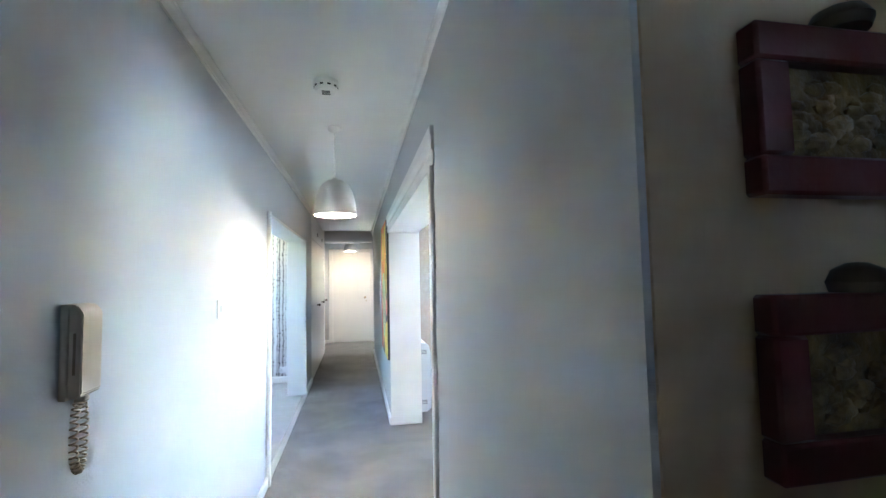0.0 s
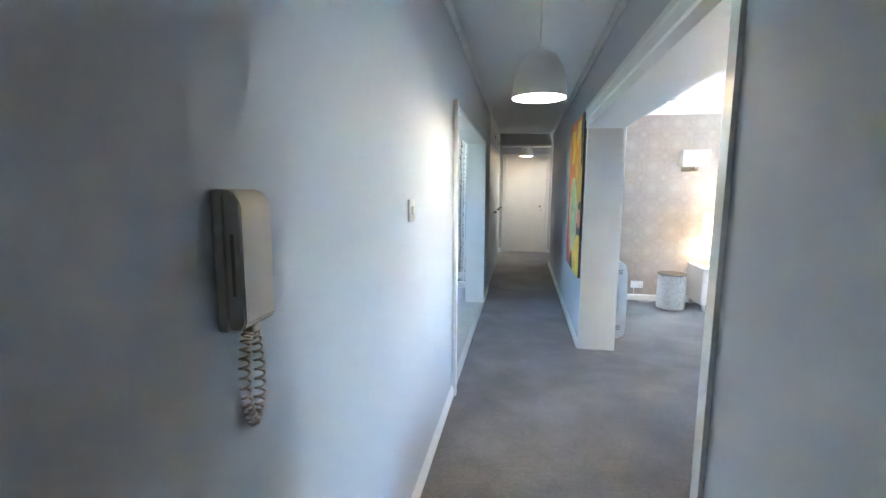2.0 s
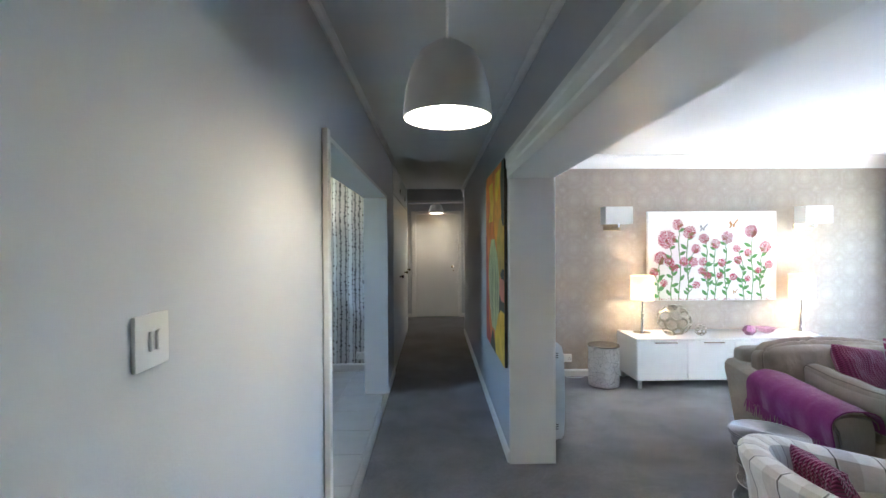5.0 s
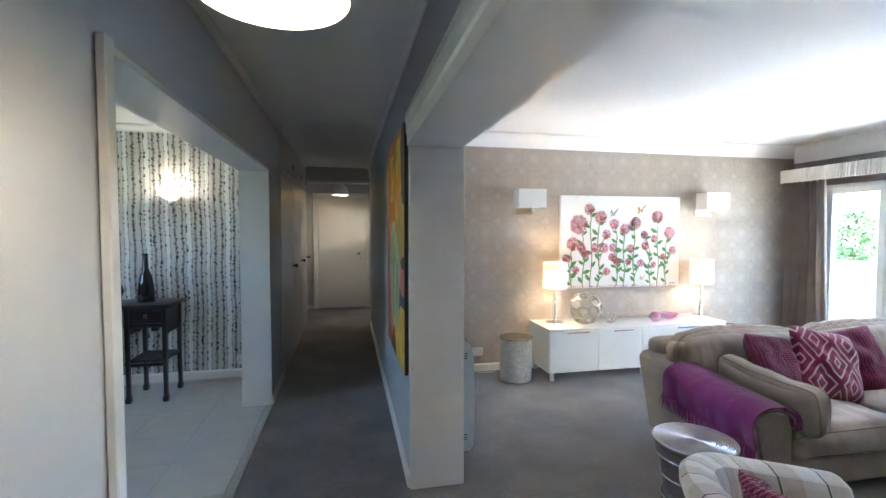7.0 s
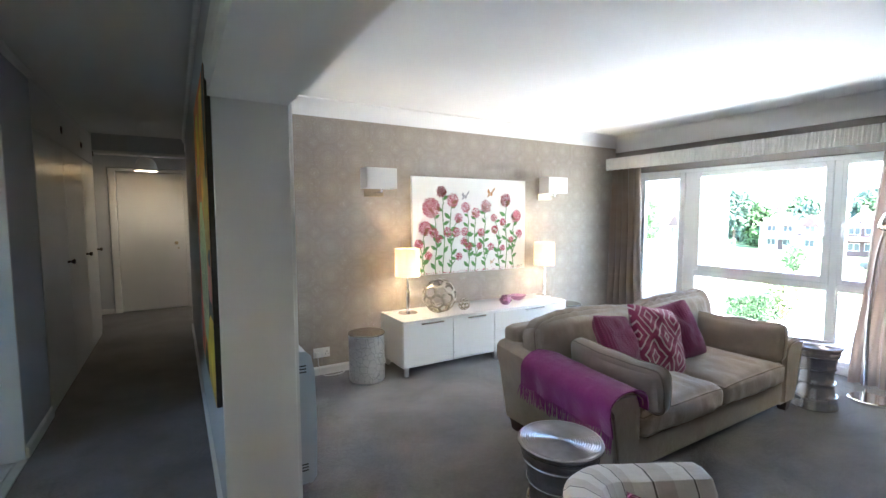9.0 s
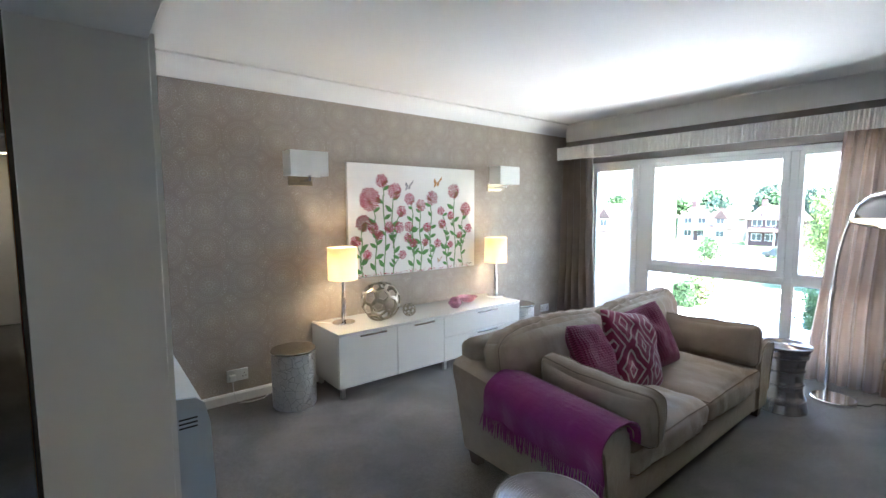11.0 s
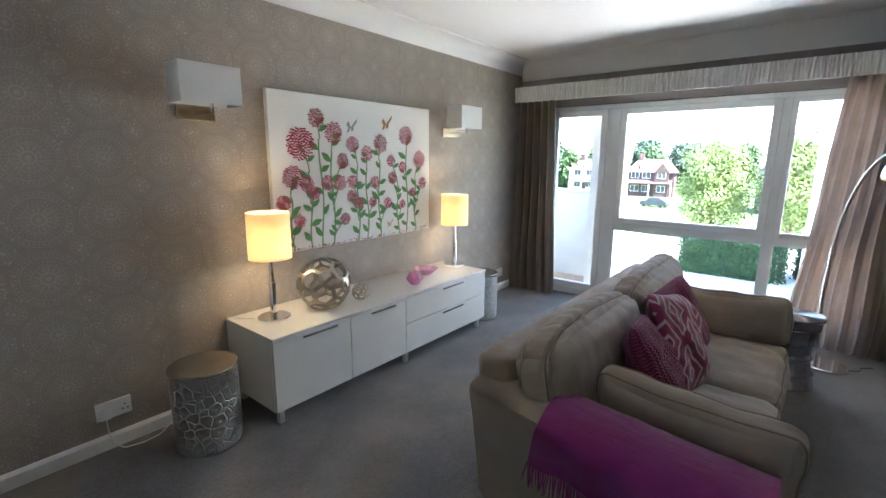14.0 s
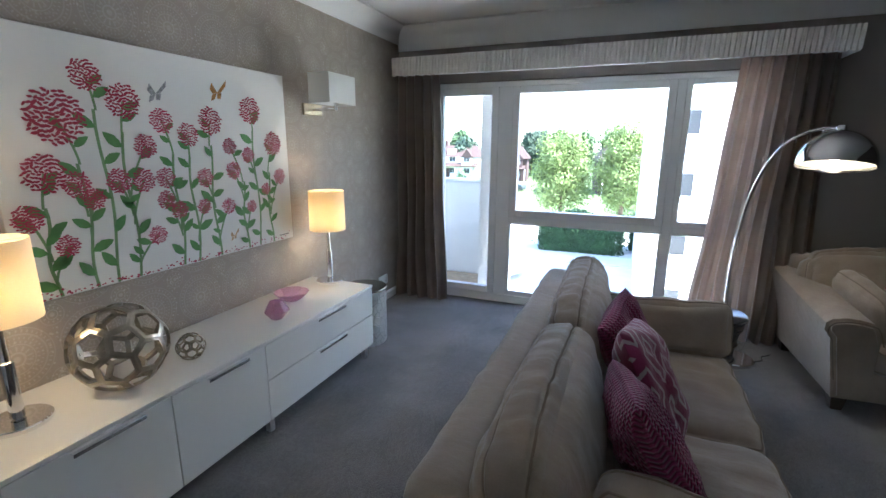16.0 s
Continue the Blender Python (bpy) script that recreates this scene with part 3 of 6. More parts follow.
    band("black_line", 2, [(0.40, 0.72, 0.0), (0.44, 0.66, 0.05), (0.52, 0.60, 0.10)], 0.0034)
    band("yellow_light", 0, [(0.55, 0.80, 0.72), (0.50, 0.70, 0.82), (0.55, 0.80, 0.94)], 0.0020)


hall_painting()


# cupboards along the hall's left wall
def cupboard(y0, y1, knob_side):
    t = thing("fitted_cupboard", "white painted floor-to-ceiling fitted cupboard with a bronze knob", "cupboard", pose(L, y0, 0), "hall cupboards")
    w = y1 - y0
    part("body", boxes((-0.22, -0.001, 0.0, w, 0.0, 0.06), (-0.22, -0.02, 0, 0.02, 0.06, 2.39), (-0.22, -0.02, w - 0.02, w, 0.06, 2.39), (-0.22, -0.02, 0.02, w - 0.02, 2.36, 2.39), (-0.22, -0.2, 0.02, w - 0.02, 0.06, 2.36)), WHITE, t, smooth=False)
    door = part("door", boxes((-0.019, 0.004, 0.004, w - 0.004, 0.065, 2.018), bevel=0.003), WHITE, t)
    top = part("upper_door", boxes((-0.019, 0.004, 0.004, w - 0.004, 2.026, 2.37), bevel=0.003), WHITE, t)
    k = w - 0.06 if knob_side > 0 else 0.06
    bm = lathe([(0, 0), (0.010, 0), (0.010, 0.012), (0.007, 0.022), (0.018, 0.034), (0.022, 0.044), (0.016, 0.054), (0, 0.056)], 16)
    bmesh.ops.transform(bm, matrix=Matrix.Translation((0.004, k, 1.03)) @ Matrix.Rotation(math.pi / 2, 4, "Y"), verts=bm.verts)
    part("knob", bm, DARK_METAL, door, "dark bronze knob")
    ring = [(0.018 + 0.0, k + 0.022 * math.cos(a), 2.145 + 0.03 * math.sin(a)) for a in [2 * math.pi * i / 20 for i in range(20)]]
    part("pull_ring", tube(ring, 0.003, 6, closed=True), DARK_METAL, top, "bronze ring pull")
    return t


cupboard(6.822, 7.745, 1)
cupboard(7.747, 8.68, 1)
cupboard(8.682, 9.438, 1)


def panel_door(name, label, m, w, h):
    t = tagged(new(name), label, "door", kind="structure")
    t.matrix_world = m
    part("leaf", boxes((0.004, w - 0.004, 0.0, 0.04, 0.012, h - 0.004), bevel=0.003), WHITE, t)
    part("frame", boxes((-0.085, 0.0, -0.02, 0.10, 0.0, h), (w, w + 0.06, -0.02, 0.10, 0.0, h), (-0.085, w + 0.06, -0.02, 0.10, h, h + 0.05), bevel=0.002), WHITE, t)
    bm = lathe([(0, 0), (0.024, 0), (0.024, 0.004), (0.009, 0.010), (0.009, 0.03), (0.022, 0.042), (0.026, 0.054), (0.018, 0.066), (0, 0.068)], 20)
    bmesh.ops.transform(bm, matrix=Matrix.Translation((w - 0.125, 0.0, 1.01)) @ Matrix.Rotation(math.pi / 2, 4, "X"), verts=bm.verts)
    part("knob", bm, BRASS, t, "brass door knob")
    bm = lathe([(0, 0), (0.012, 0), (0.012, 0.003), (0, 0.004)], 16)
    bmesh.ops.transform(bm, matrix=Matrix.Translation((w - 0.10, 0.0, 0.93)) @ Matrix.Rotation(math.pi / 2, 4, "X"), verts=bm.verts)
    part("escutcheon", bm, BRASS, t)


panel_door("door_1", "closed flush white door with a brass knob at the end of the hall", pose(-0.405, 10.752, 0), 0.846, 2.062)


# carved red panels in the dim entrance
def carved_panel(z0, z1):
    t = thing("carved_panel", "dark red lacquered frame round a gilt carved wooden panel", "wall panel", pose(0.572, 0.677, z0), "carved red panels")
    w, h = 0.27, z1 - z0
    red = mat("red_lacquer", (0.10, 0.009, 0.010), 0.38, vary=0.25, vary_scale=12, bump=0.1, bump_scale=40)
    gilt = mat("worn_gilt", (0.20, 0.13, 0.05), 0.5, 0.3, vary=0.6, vary_scale=30, bump=0.8, bump_scale=50)
    for n, b in (("rail", (0, w, -0.03, 0, 0, 0.045)), ("rail", (0, w, -0.03, 0, h - 0.045, h)), ("stile", (0, 0.045, -0.03, 0, 0.045, h - 0.045)), ("stile", (w - 0.045, w, -0.03, 0, 0.045, h - 0.045))):
        part(n, boxes(b, bevel=0.004), red, t)
    bm = boxes((0.045, w - 0.045, -0.010, 0, 0.045, h - 0.045))
    rng = random.Random(4)
    for k in range(46):
        u, v, r = rng.uniform(0.065, w - 0.065), rng.uniform(0.062, h - 0.062), rng.uniform(0.006, 0.015)
        bmesh.ops.create_icosphere(bm, subdivisions=1, radius=r, matrix=Matrix.Translation((u, -0.011, v)) @ Matrix.Diagonal((1.4, 0.6, 0.8, 1)) @ Matrix.Rotation(rng.uniform(0, 3), 4, "Y"))
    tagged(part("carving", bm, gilt, t, "gilt carved relief"), kind="stuff")
    part("hanger", lathe([(0, -0.0), (0.03, 0.0), (0.034, 0.012), (0.026, 0.026), (0.01, 0.034), (0, 0.035)], 16, at=(w * 0.5, -0.015, h)), DARK_METAL, t)


carved_panel(1.509, 1.709)
carved_panel(1.194, 1.398)


# ---- kitchen side: black console, vases, wall lamp ----
BLACK = mat("black_lacquer", (0.018, 0.016, 0.016), 0.28, vary=0.3, vary_scale=12, bump=0.06, bump_scale=40)
BLACK_GLAZE = mat("black_glaze", (0.012, 0.012, 0.014), 0.12)


def console_table():
    t = thing("console_table", "black lacquered oriental console table against the birch wallpaper", "table", pose(-1.36, 6.62, 0))
    part("tabletop", boxes((-1.30, 0.02, -0.22, 0.20, 0.785, 0.815), bevel=0.006, seg=2), BLACK, t)
    for x0 in (0.0, -0.94):
        for sx, sy in ((-0.02, -0.19), (-0.30, -0.19), (-0.02, 0.14), (-0.30, 0.14)):
            bm = tube([(x0 + sx, sy, 0.0), (x0 + sx, sy, 0.03), (x0 + sx, sy + 0.005, 0.06), (x0 + sx, sy, 0.3), (x0 + sx, sy, 0.79)], [0.026, 0.030, 0.020, 0.020, 0.024], 4)
            part("leg", bm, BLACK, t, smooth=False)
        part("drawer_case", boxes((x0 - 0.30, x0 - 0.02, -0.18, 0.14, 0.66, 0.786), bevel=0.003), BLACK, t)
        dr = part("drawer", boxes((x0 - 0.275, x0 - 0.045, -0.192, -0.175, 0.685, 0.765), bevel=0.003), BLACK, t)
        part("pull", tube([(x0 - 0.16 + 0.012 * math.cos(a), -0.197, 0.72 + 0.014 * math.sin(a)) for a in [2 * math.pi * i / 14 for i in range(14)]], 0.0025, 6, closed=True), BRASS, dr)
        part("shelf", boxes((x0 - 0.30, x0 - 0.02, -0.18, 0.14, 0.33, 0.355), bevel=0.003), BLACK, t)
        for sy in (-0.19, 0.14):
            for a0, a1, z0, z1 in ((-0.28, -0.04, 0.625, 0.66), (-0.25, -0.20, 0.595, 0.624), (-0.12, -0.07, 0.595, 0.624), (-0.28, -0.04, 0.30, 0.33)):
                part("apron", boxes((x0 + a0, x0 + a1, sy - 0.008, sy + 0.008, z0, z1), bevel=0.002), BLACK, t)
        for sx in (-0.02, -0.30):
            part("side_panel", boxes((x0 + sx - 0.006, x0 + sx + 0.006, -0.17, 0.12, 0.56, 0.786), bevel=0.002), BLACK, t)


console_table()
_v = thing("bottle_vase", "tall black bottle vase standing on the console", "vase", pose(-1.585, 6.62, 0.816))
part("body", lathe([(0, 0), (0.062, 0), (0.066, 0.01), (0.060, 0.12), (0.046, 0.22), (0.028, 0.265), (0.020, 0.30), (0.018, 0.40), (0.021, 0.415), (0.016, 0.415), (0.013, 0.30), (0, 0.28)], 28), BLACK_GLAZE, _v)
_v = thing("round_vase", "black round vase with a flared neck on the console", "vase", pose(-1.865, 6.60, 0.816))
part("body", lathe([(0, 0), (0.05, 0), (0.06, 0.012), (0.10, 0.06), (0.112, 0.095), (0.10, 0.135), (0.055, 0.18), (0.030, 0.20), (0.034, 0.25), (0.048, 0.315), (0.044, 0.315), (0.026, 0.22), (0, 0.2)], 32), BLACK_GLAZE, _v)
_v = thing("uplighter", "chrome wall lamp with a frosted glass bowl, lit", "wall lamp", pose(-1.46, 6.968, 1.70))
part("bracket", lathe([(0, -0.055), (0.02, -0.052), (0.042, -0.03), (0.05, 0.0), (0.045, 0.012), (0, 0.014)], 24, at=(0, -0.055, 0)), CHROME, _v)
part("bowl", lathe([(0.03, 0.012), (0.075, 0.03), (0.105, 0.055), (0.108, 0.058), (0.102, 0.058), (0.072, 0.036), (0.03, 0.02)], 32, at=(0, -0.115, 0)), mat("frosted_glass", (0.9, 0.88, 0.82), 0.5, Transmission_Weight=0.5), _v, "frosted glass bowl")
part("backplate", boxes((-0.03, 0.03, -0.01, 0, -0.03, 0.03), bevel=0.003), CHROME, _v)
part("arm", tube([(0, -0.005, 0), (0, -0.07, -0.005)], 0.012, 10), CHROME, _v)
part("bulb", lathe([(0, 0.03), (0.018, 0.035), (0.022, 0.055), (0.015, 0.08), (0, 0.085)], 16, at=(0, -0.115, 0)), BULB, _v)
lamp("uplighter_light", "POINT", pose(-1.46, 6.85, 1.80), 0.10, (1.0, 0.8, 0.55), radius=0.03)


# ---- living room: window, curtains ----
def balcony_window():
    t = tagged(new("window_1"), "white framed balcony window with a glazed door and two opening sashes", "window", kind="structure")
    t.matrix_world = pose(WIN, 0, 0)
    f0, f1 = -0.02, 0.05

    def bar(name, y0, y1, z0, z1, a=f0, b=f1, bevel=0.004, parent=None):
        return part(name, boxes((a, b, y0, y1, z0, z1), bevel=bevel), PVC, parent or t)

    bar("frame_head", 3.722, 6.358, 1.885, 1.928)
    bar("sill", 3.722, 6.358, 0.002, 0.075, -0.03, 0.06)
    bar("jamb", 3.722, 3.78, 0.075, 1.885)
    bar("jamb", 6.30, 6.358, 0.075, 1.885)
    bar("mullion", 5.615, 5.735, 0.075, 1.885)
    bar("mullion", 4.335, 4.395, 0.075, 1.885)
    bar("transom", 4.395, 5.615, 0.745, 0.800)
    bar("transom", 3.78, 4.335, 0.745, 0.800)

    def sash(name, y0, y1, z0, z1, w, handle=None, lift=-0.03):
        s = bar(name, y0, y0 + w, z0, z1, lift, 0.03)
        bar("stile", y1 - w, y1, z0, z1, lift, 0.03, parent=s)
        bar("rail", y0 + w, y1 - w, z0, z0 + w, lift, 0.03, parent=s)
        bar("rail", y0 + w, y1 - w, z1 - w, z1, lift, 0.03, parent=s)
        pane = part("pane", boxes((0.0, 0.004, y0 + w - 0.006, y1 - w + 0.006, z0 + w - 0.006, z1 - w + 0.006)), GLASS, s)
        pane.visible_shadow = False
        if handle:
            hy, hz = handle
            part("handle", boxes((lift - 0.012, lift, hy - 0.012, hy + 0.012, hz - 0.03, hz + 0.03), (lift - 0.034, lift - 0.012, hy - 0.008, hy + 0.008, hz - 0.008, hz + 0.008), (lift - 0.044, lift - 0.030, hy - 0.009, hy + 0.009, hz - 0.10, hz + 0.012), bevel=0.004), PVC, s)
        return s

    sash("door_sash", 5.735, 6.30, 0.075, 1.885, 0.062)
    sash("main_sash", 4.395, 5.615, 0.800, 1.885, 0.058, (4.424, 1.33))
    sash("side_sash", 3.78, 4.335, 0.800, 1.885, 0.040, (4.315, 1.32))
    for y0, y1 in ((4.395, 5.615), (3.78, 4.335)):
        pane = part("pane", boxes((0.0, 0.004, y0, y1, 0.075, 0.745)), GLASS, t)
        pane.visible_shadow = False
        part("bead", boxes((-0.012, 0.0, y0, y0 + 0.014, 0.075, 0.745), (-0.012, 0.0, y1 - 0.014, y1, 0.075, 0.745), (-0.012, 0.0, y0 + 0.014, y1 - 0.014, 0.075, 0.115), (-0.012, 0.0, y0 + 0.014, y1 - 0.014, 0.731, 0.745)), PVC, t)


balcony_window()

CURTAIN = mat("taupe_satin_curtain", (0.345, 0.27, 0.225), 0.42, bump=0.12, bump_scale=220, vary=0.10, vary_scale=5, Sheen_Weight=0.4)
_ct = CURTAIN.node_tree
_cb = _ct.nodes.new("ShaderNodeBsdfTranslucent")
_cb.inputs["Color"].default_value = (0.42, 0.32, 0.26, 1)
_cm = _ct.nodes.new("ShaderNodeMixShader")
_cm.inputs[0].default_value = 0.16
_ct.links.new(_ct.nodes["Principled BSDF"].outputs[0], _cm.inputs[1])
_ct.links.new(_cb.outputs[0], _cm.inputs[2])
_ct.links.new(_cm.outputs[0], _ct.nodes["Material Output"].inputs[0])
FRILL = mat("cream_frill_fabric", (0.72, 0.70, 0.66), 0.8, bump=0.2, bump_scale=180, vary=0.04, vary_scale=20)


def curtain(label, top, bottom, x, z0, z1, folds, seed):
    t = thing("curtain", label, "curtain", pose(x, (bottom[0] + bottom[1]) / 2, z0), "window curtains")
    rng = random.Random(seed)
    n, rows = folds * 12, 26
    ph = [rng.uniform(-0.5, 0.5) for _ in range(folds + 2)]
    am = [rng.uniform(0.6, 1.25) for _ in range(folds + 2)]
    bm = bmesh.new()
    grid = []
    cy = (bottom[0] + bottom[1]) / 2
    for j in range(rows + 1):
        v = j / rows
        line = []
        for i in range(n + 1):
            u = i / n
            k = min(int(u * folds), folds)
            f = u * folds - k
            amp = am[k] * (1 - f) + am[k + 1] * f
            phase = ph[k] * (1 - f) + ph[k + 1] * f
            depth = 0.052 * amp * (1 - 0.35 * v)
            y = (bottom[0] * (1 - v) + top[0] * v) * (1 - u) + (bottom[1] * (1 - v) + top[1] * v) * u
            wob = 0.012 * math.sin(9 * v + 5 * u + seed)
            a = 2 * math.pi * folds * u + phase * (1 - v) * 1.6
            line.append(bm.verts.new((depth * math.sin(a) + 0.006 * math.sin(3 * a + 4 * v), y - cy + wob * (1 - v) + 0.008 * math.cos(a), v * (z1 - z0))))
        grid.append(line)
    for j in range(rows):
        for i in range(n):
            bm.faces.new((grid[j][i], grid[j][i + 1], grid[j + 1][i + 1], grid[j + 1][i]))
    bmesh.ops.solidify(bm, geom=bm.faces[:], thickness=0.004)
    part("drape", bm, CURTAIN, t)


curtain("long taupe satin curtain gathered in deep folds by the balcony door", (6.215, 6.60), (6.13, 6.63), 5.15, 0.004, 1.985, 5, 3)
curtain("long taupe satin curtain drawn aside, flaring towards the floor", (3.50, 4.03), (3.46, 4.17), 5.17, 0.004, 1.985, 8, 8)


def pelmet():
    t = thing("pelmet", "cream gathered fabric pelmet along the top of the window", "pelmet", pose(4.98, 0, 1.965))
    y0, y1, h = 3.47, 6.585, 0.145
    part("board", boxes((0.02, 0.295, y0, y1, h - 0.016, h), (0.02, 0.034, y0, y1, 0.03, h - 0.016), (0.034, 0.295, y0, y0 + 0.014, 0.0, h - 0.016)), WHITE, t, smooth=False)
    n, rows = 900, 7
    bm, grid = bmesh.new(), []
    rng = random.Random(5)
    jit = [rng.uniform(0.5, 1.2) for _ in range(140)]
    for j in range(rows + 1):
        v = j / rows
        line = []
        for i in range(n + 1):
            y = y0 + (y1 - y0) * i / n
            k = jit[int(i / n * 110)]
            a = 2 * math.pi * 110 * i / n
            amp = (0.005 + 0.006 * math.sin(math.pi * v)) * k
            edge = 0.004 * math.sin(a * 0.5 + 1) if j == 0 else 0.0
            line.append(bm.verts.new((0.008 - amp * math.sin(a + 1.5 * v * k), y, v * h + edge)))
        grid.append(line)
    for j in range(rows):
        for i in range(n):
            bm.faces.new((grid[j][i], grid[j][i + 1], grid[j + 1][i + 1], grid[j + 1][i]))
    part("frill", bm, FRILL, t, "gathered cream frill")
    part("curtain_track", boxes((0.16, 0.19, y0 + 0.02, y1 - 0.02, 0.02, 0.045), bevel=0.002), PLASTIC, t)


pelmet()

# ---- picture wall ----
GLOSS = mat("white_gloss_lacquer", (0.80, 0.79, 0.77), 0.10, vary=0.01, vary_scale=3)


def sideboard():
    x0, w, d = 1.96, 1.94, 0.485
    t = thing("sideboard", "long low white gloss sideboard on steel feet", "sideboard", pose(x0, 6.175, 0))
    part("body", boxes((0, 0.018, 0.02, d, 0.085, 0.485), (w - 0.018, w, 0.02, d, 0.085, 0.485), (0.018, w - 0.018, 0.02, d, 0.085, 0.103), (0.018, w - 0.018, d - 0.012, d, 0.103, 0.485), (0.498, 0.514, 0.02, d - 0.012, 0.103, 0.485), (0.972, 0.988, 0.02, d - 0.012, 0.103, 0.485)), GLOSS, t, smooth=False)
    part("worktop", boxes((-0.002, w + 0.002, -0.004, d + 0.002, 0.485, 0.502), bevel=0.0025, seg=2), GLOSS, t)

    def front(name, a, b, z0, z1, h0, h1):
        f = part(name, boxes((a + 0.002, b - 0.002, 0.0, 0.019, z0, z1), bevel=0.0015), GLOSS, t)
        part("handle", boxes((h0, h1, -0.014, 0.002, z1 - 0.012, z1 - 0.008), (h0, h1, -0.016, -0.012, z1 - 0.022, z1 - 0.008), bevel=0.001), CHROME, f, "slim chrome edge handle")

    front("door", 0.0, 0.506, 0.088, 0.480, 0.17, 0.40)
    front("door", 0.506, 0.980, 0.088, 0.480, 0.66, 0.87)
    front("drawer", 0.980, w, 0.300, 0.480, 1.36, 1.62)
    front("drawer", 0.980, w, 0.088, 0.296, 1.36, 1.62)
    for fx in (0.03, 1.0, w - 0.06):
        for fy in (0.03, d - 0.06):
            part("foot", boxes((fx, fx + 0.032, fy, fy + 0.032, 0.0, 0.085), bevel=0.002), STEEL, t)


sideboard()

SHADE = mat("cream_lampshade", (0.84, 0.77, 0.62), 0.8, bump=0.15, bump_scale=260)
_sn = Nodes(SHADE)
_tr = SHADE.node_tree.nodes.new("ShaderNodeBsdfTranslucent")
_tr.inputs["Color"].default_value = (1.0, 0.90, 0.70, 1)
_mx = SHADE.node_tree.nodes.new("ShaderNodeMixShader")
_mx.inputs[0].default_value = 0.30
SHADE.node_tree.links.new(_sn.out.outputs[0], _mx.inputs[1])
SHADE.node_tree.links.new(_tr.outputs[0], _mx.inputs[2])
SHADE.node_tree.links.new(_mx.outputs[0], SHADE.node_tree.nodes["Material Output"].inputs[0])


def table_lamp(x, y, r, label):
    t = thing("table_lamp", label, "table lamp", pose(x, y, 0.502), "sideboard lamps")
    part("base", lathe([(0, 0), (0.088, 0), (0.090, 0.004), (0.090, 0.014), (0.086, 0.018), (0.02, 0.019), (0, 0.019)], 40), CHROME, t)
    part("stem", lathe([(0.012, 0.018), (0.012, 0.024), (0.020, 0.026), (0.020, 0.215), (0.013, 0.219), (0.012, 0.30), (0.010, 0.36), (0, 0.36)], 24), CHROME, t)
    h0, h1 = 0.355, 0.610
    part("shade", lathe([(r, h0), (r * 0.985, h1), (r * 0.985 - 0.003, h1), (r - 0.003, h0), (r, h0)], 48), SHADE, t, "glowing cream drum shade")
    part("spider", boxes((-r * 0.98, r * 0.98, -0.002, 0.002, h1 - 0.012, h1 - 0.008), (-0.002, 0.002, -r * 0.98, r * 0.98, h1 - 0.012, h1 - 0.008)), STEEL, t)
    part("bulb", lathe([(0, 0.36), (0.014, 0.37), (0.030, 0.42), (0.022, 0.455), (0, 0.465)], 16), BULB, t)
    lamp("table_lamp_light", "POINT", pose(x, y, 0.502 + 0.465), 0.36, (1.0, 0.68, 0.33), radius=0.05)
    return t


table_lamp(2.138, 6.448, 0.116, "lit chrome table lamp with a cream drum shade beside the orb")
table_lamp(3.862, 6.475, 0.115, "lit chrome table lamp with a cream drum shade by the bowl")
part("flex", tube([(2.06, 6.52, 0.506), (2.02, 6.57, 0.506), (1.985, 6.62, 0.506), (1.97, 6.655, 0.508)], 0.003, 6), PLASTIC, thing("lamp_flex", "thin white lamp flex lying on the sideboard", "cable"))


ORB_METAL = mat("brushed_nickel", (0.38, 0.345, 0.29), 0.30, 1.0, vary=0.12, vary_scale=30)


def orb(x, y, r, label):
    t = thing("metal_orb", label, "ornament", pose(x, y, 0.502 + r), "openwork orbs")
    bm = bmesh.new()
    bmesh.ops.create_icosphere(bm, subdivisions=1, radius=1.0)
    bmesh.ops.bevel(bm, geom=bm.verts[:], offset=34, offset_type="PERCENT", segments=1, affect="VERTICES")
    faces = bm.faces[:]
    bmesh.ops.inset_individual(bm, faces=faces, thickness=0.048, use_even_offset=True)
    bmesh.ops.delete(bm, geom=faces, context="FACES")
    bmesh.ops.subdivide_edges(bm, edges=bm.edges[:], cuts=1, use_grid_fill=True)
    for v in bm.verts:
        v.co = v.co.normalized() * r
    bmesh.ops.solidify(bm, geom=bm.faces[:], thickness=-0.075 * r)
    bmesh.ops.rotate(bm, verts=bm.verts, matrix=Euler((0.3, 0.2, 0.4)).to_matrix())
    part("openwork_shell", bm, ORB_METAL, t, smooth=False)


orb(2.442, 6.388, 0.152, "large openwork metal orb on the sideboard")
orb(2.690, 6.338, 0.054, "small openwork metal orb beside the large one")

PINK_GLASS = mat("pink_glass", (0.92, 0.58, 0.80), 0.15, Transmission_Weight=0.72, IOR=1.3)
_v = thing("glass_vase", "small faceted pink glass vase on the sideboard", "vase", pose(3.190, 6.325, 0.503))
part("body", lathe([(0, 0), (0.032, 0), (0.066, 0.045), (0.036, 0.095), (0.032, 0.095), (0.060, 0.045), (0.028, 0.008), (0, 0.008)], 7), PINK_GLASS, _v, smooth=False)
_v = thing("glass_bowl", "shallow pink glass bowl on the sideboard", "bowl", pose(3.452, 6.450, 0.503))
part("body", lathe([(0, 0), (0.04, 0), (0.070, 0.018), (0.100, 0.052), (0.096, 0.054), (0.066, 0.023), (0.032, 0.006), (0, 0.006)], 36), PINK_GLASS, _v)


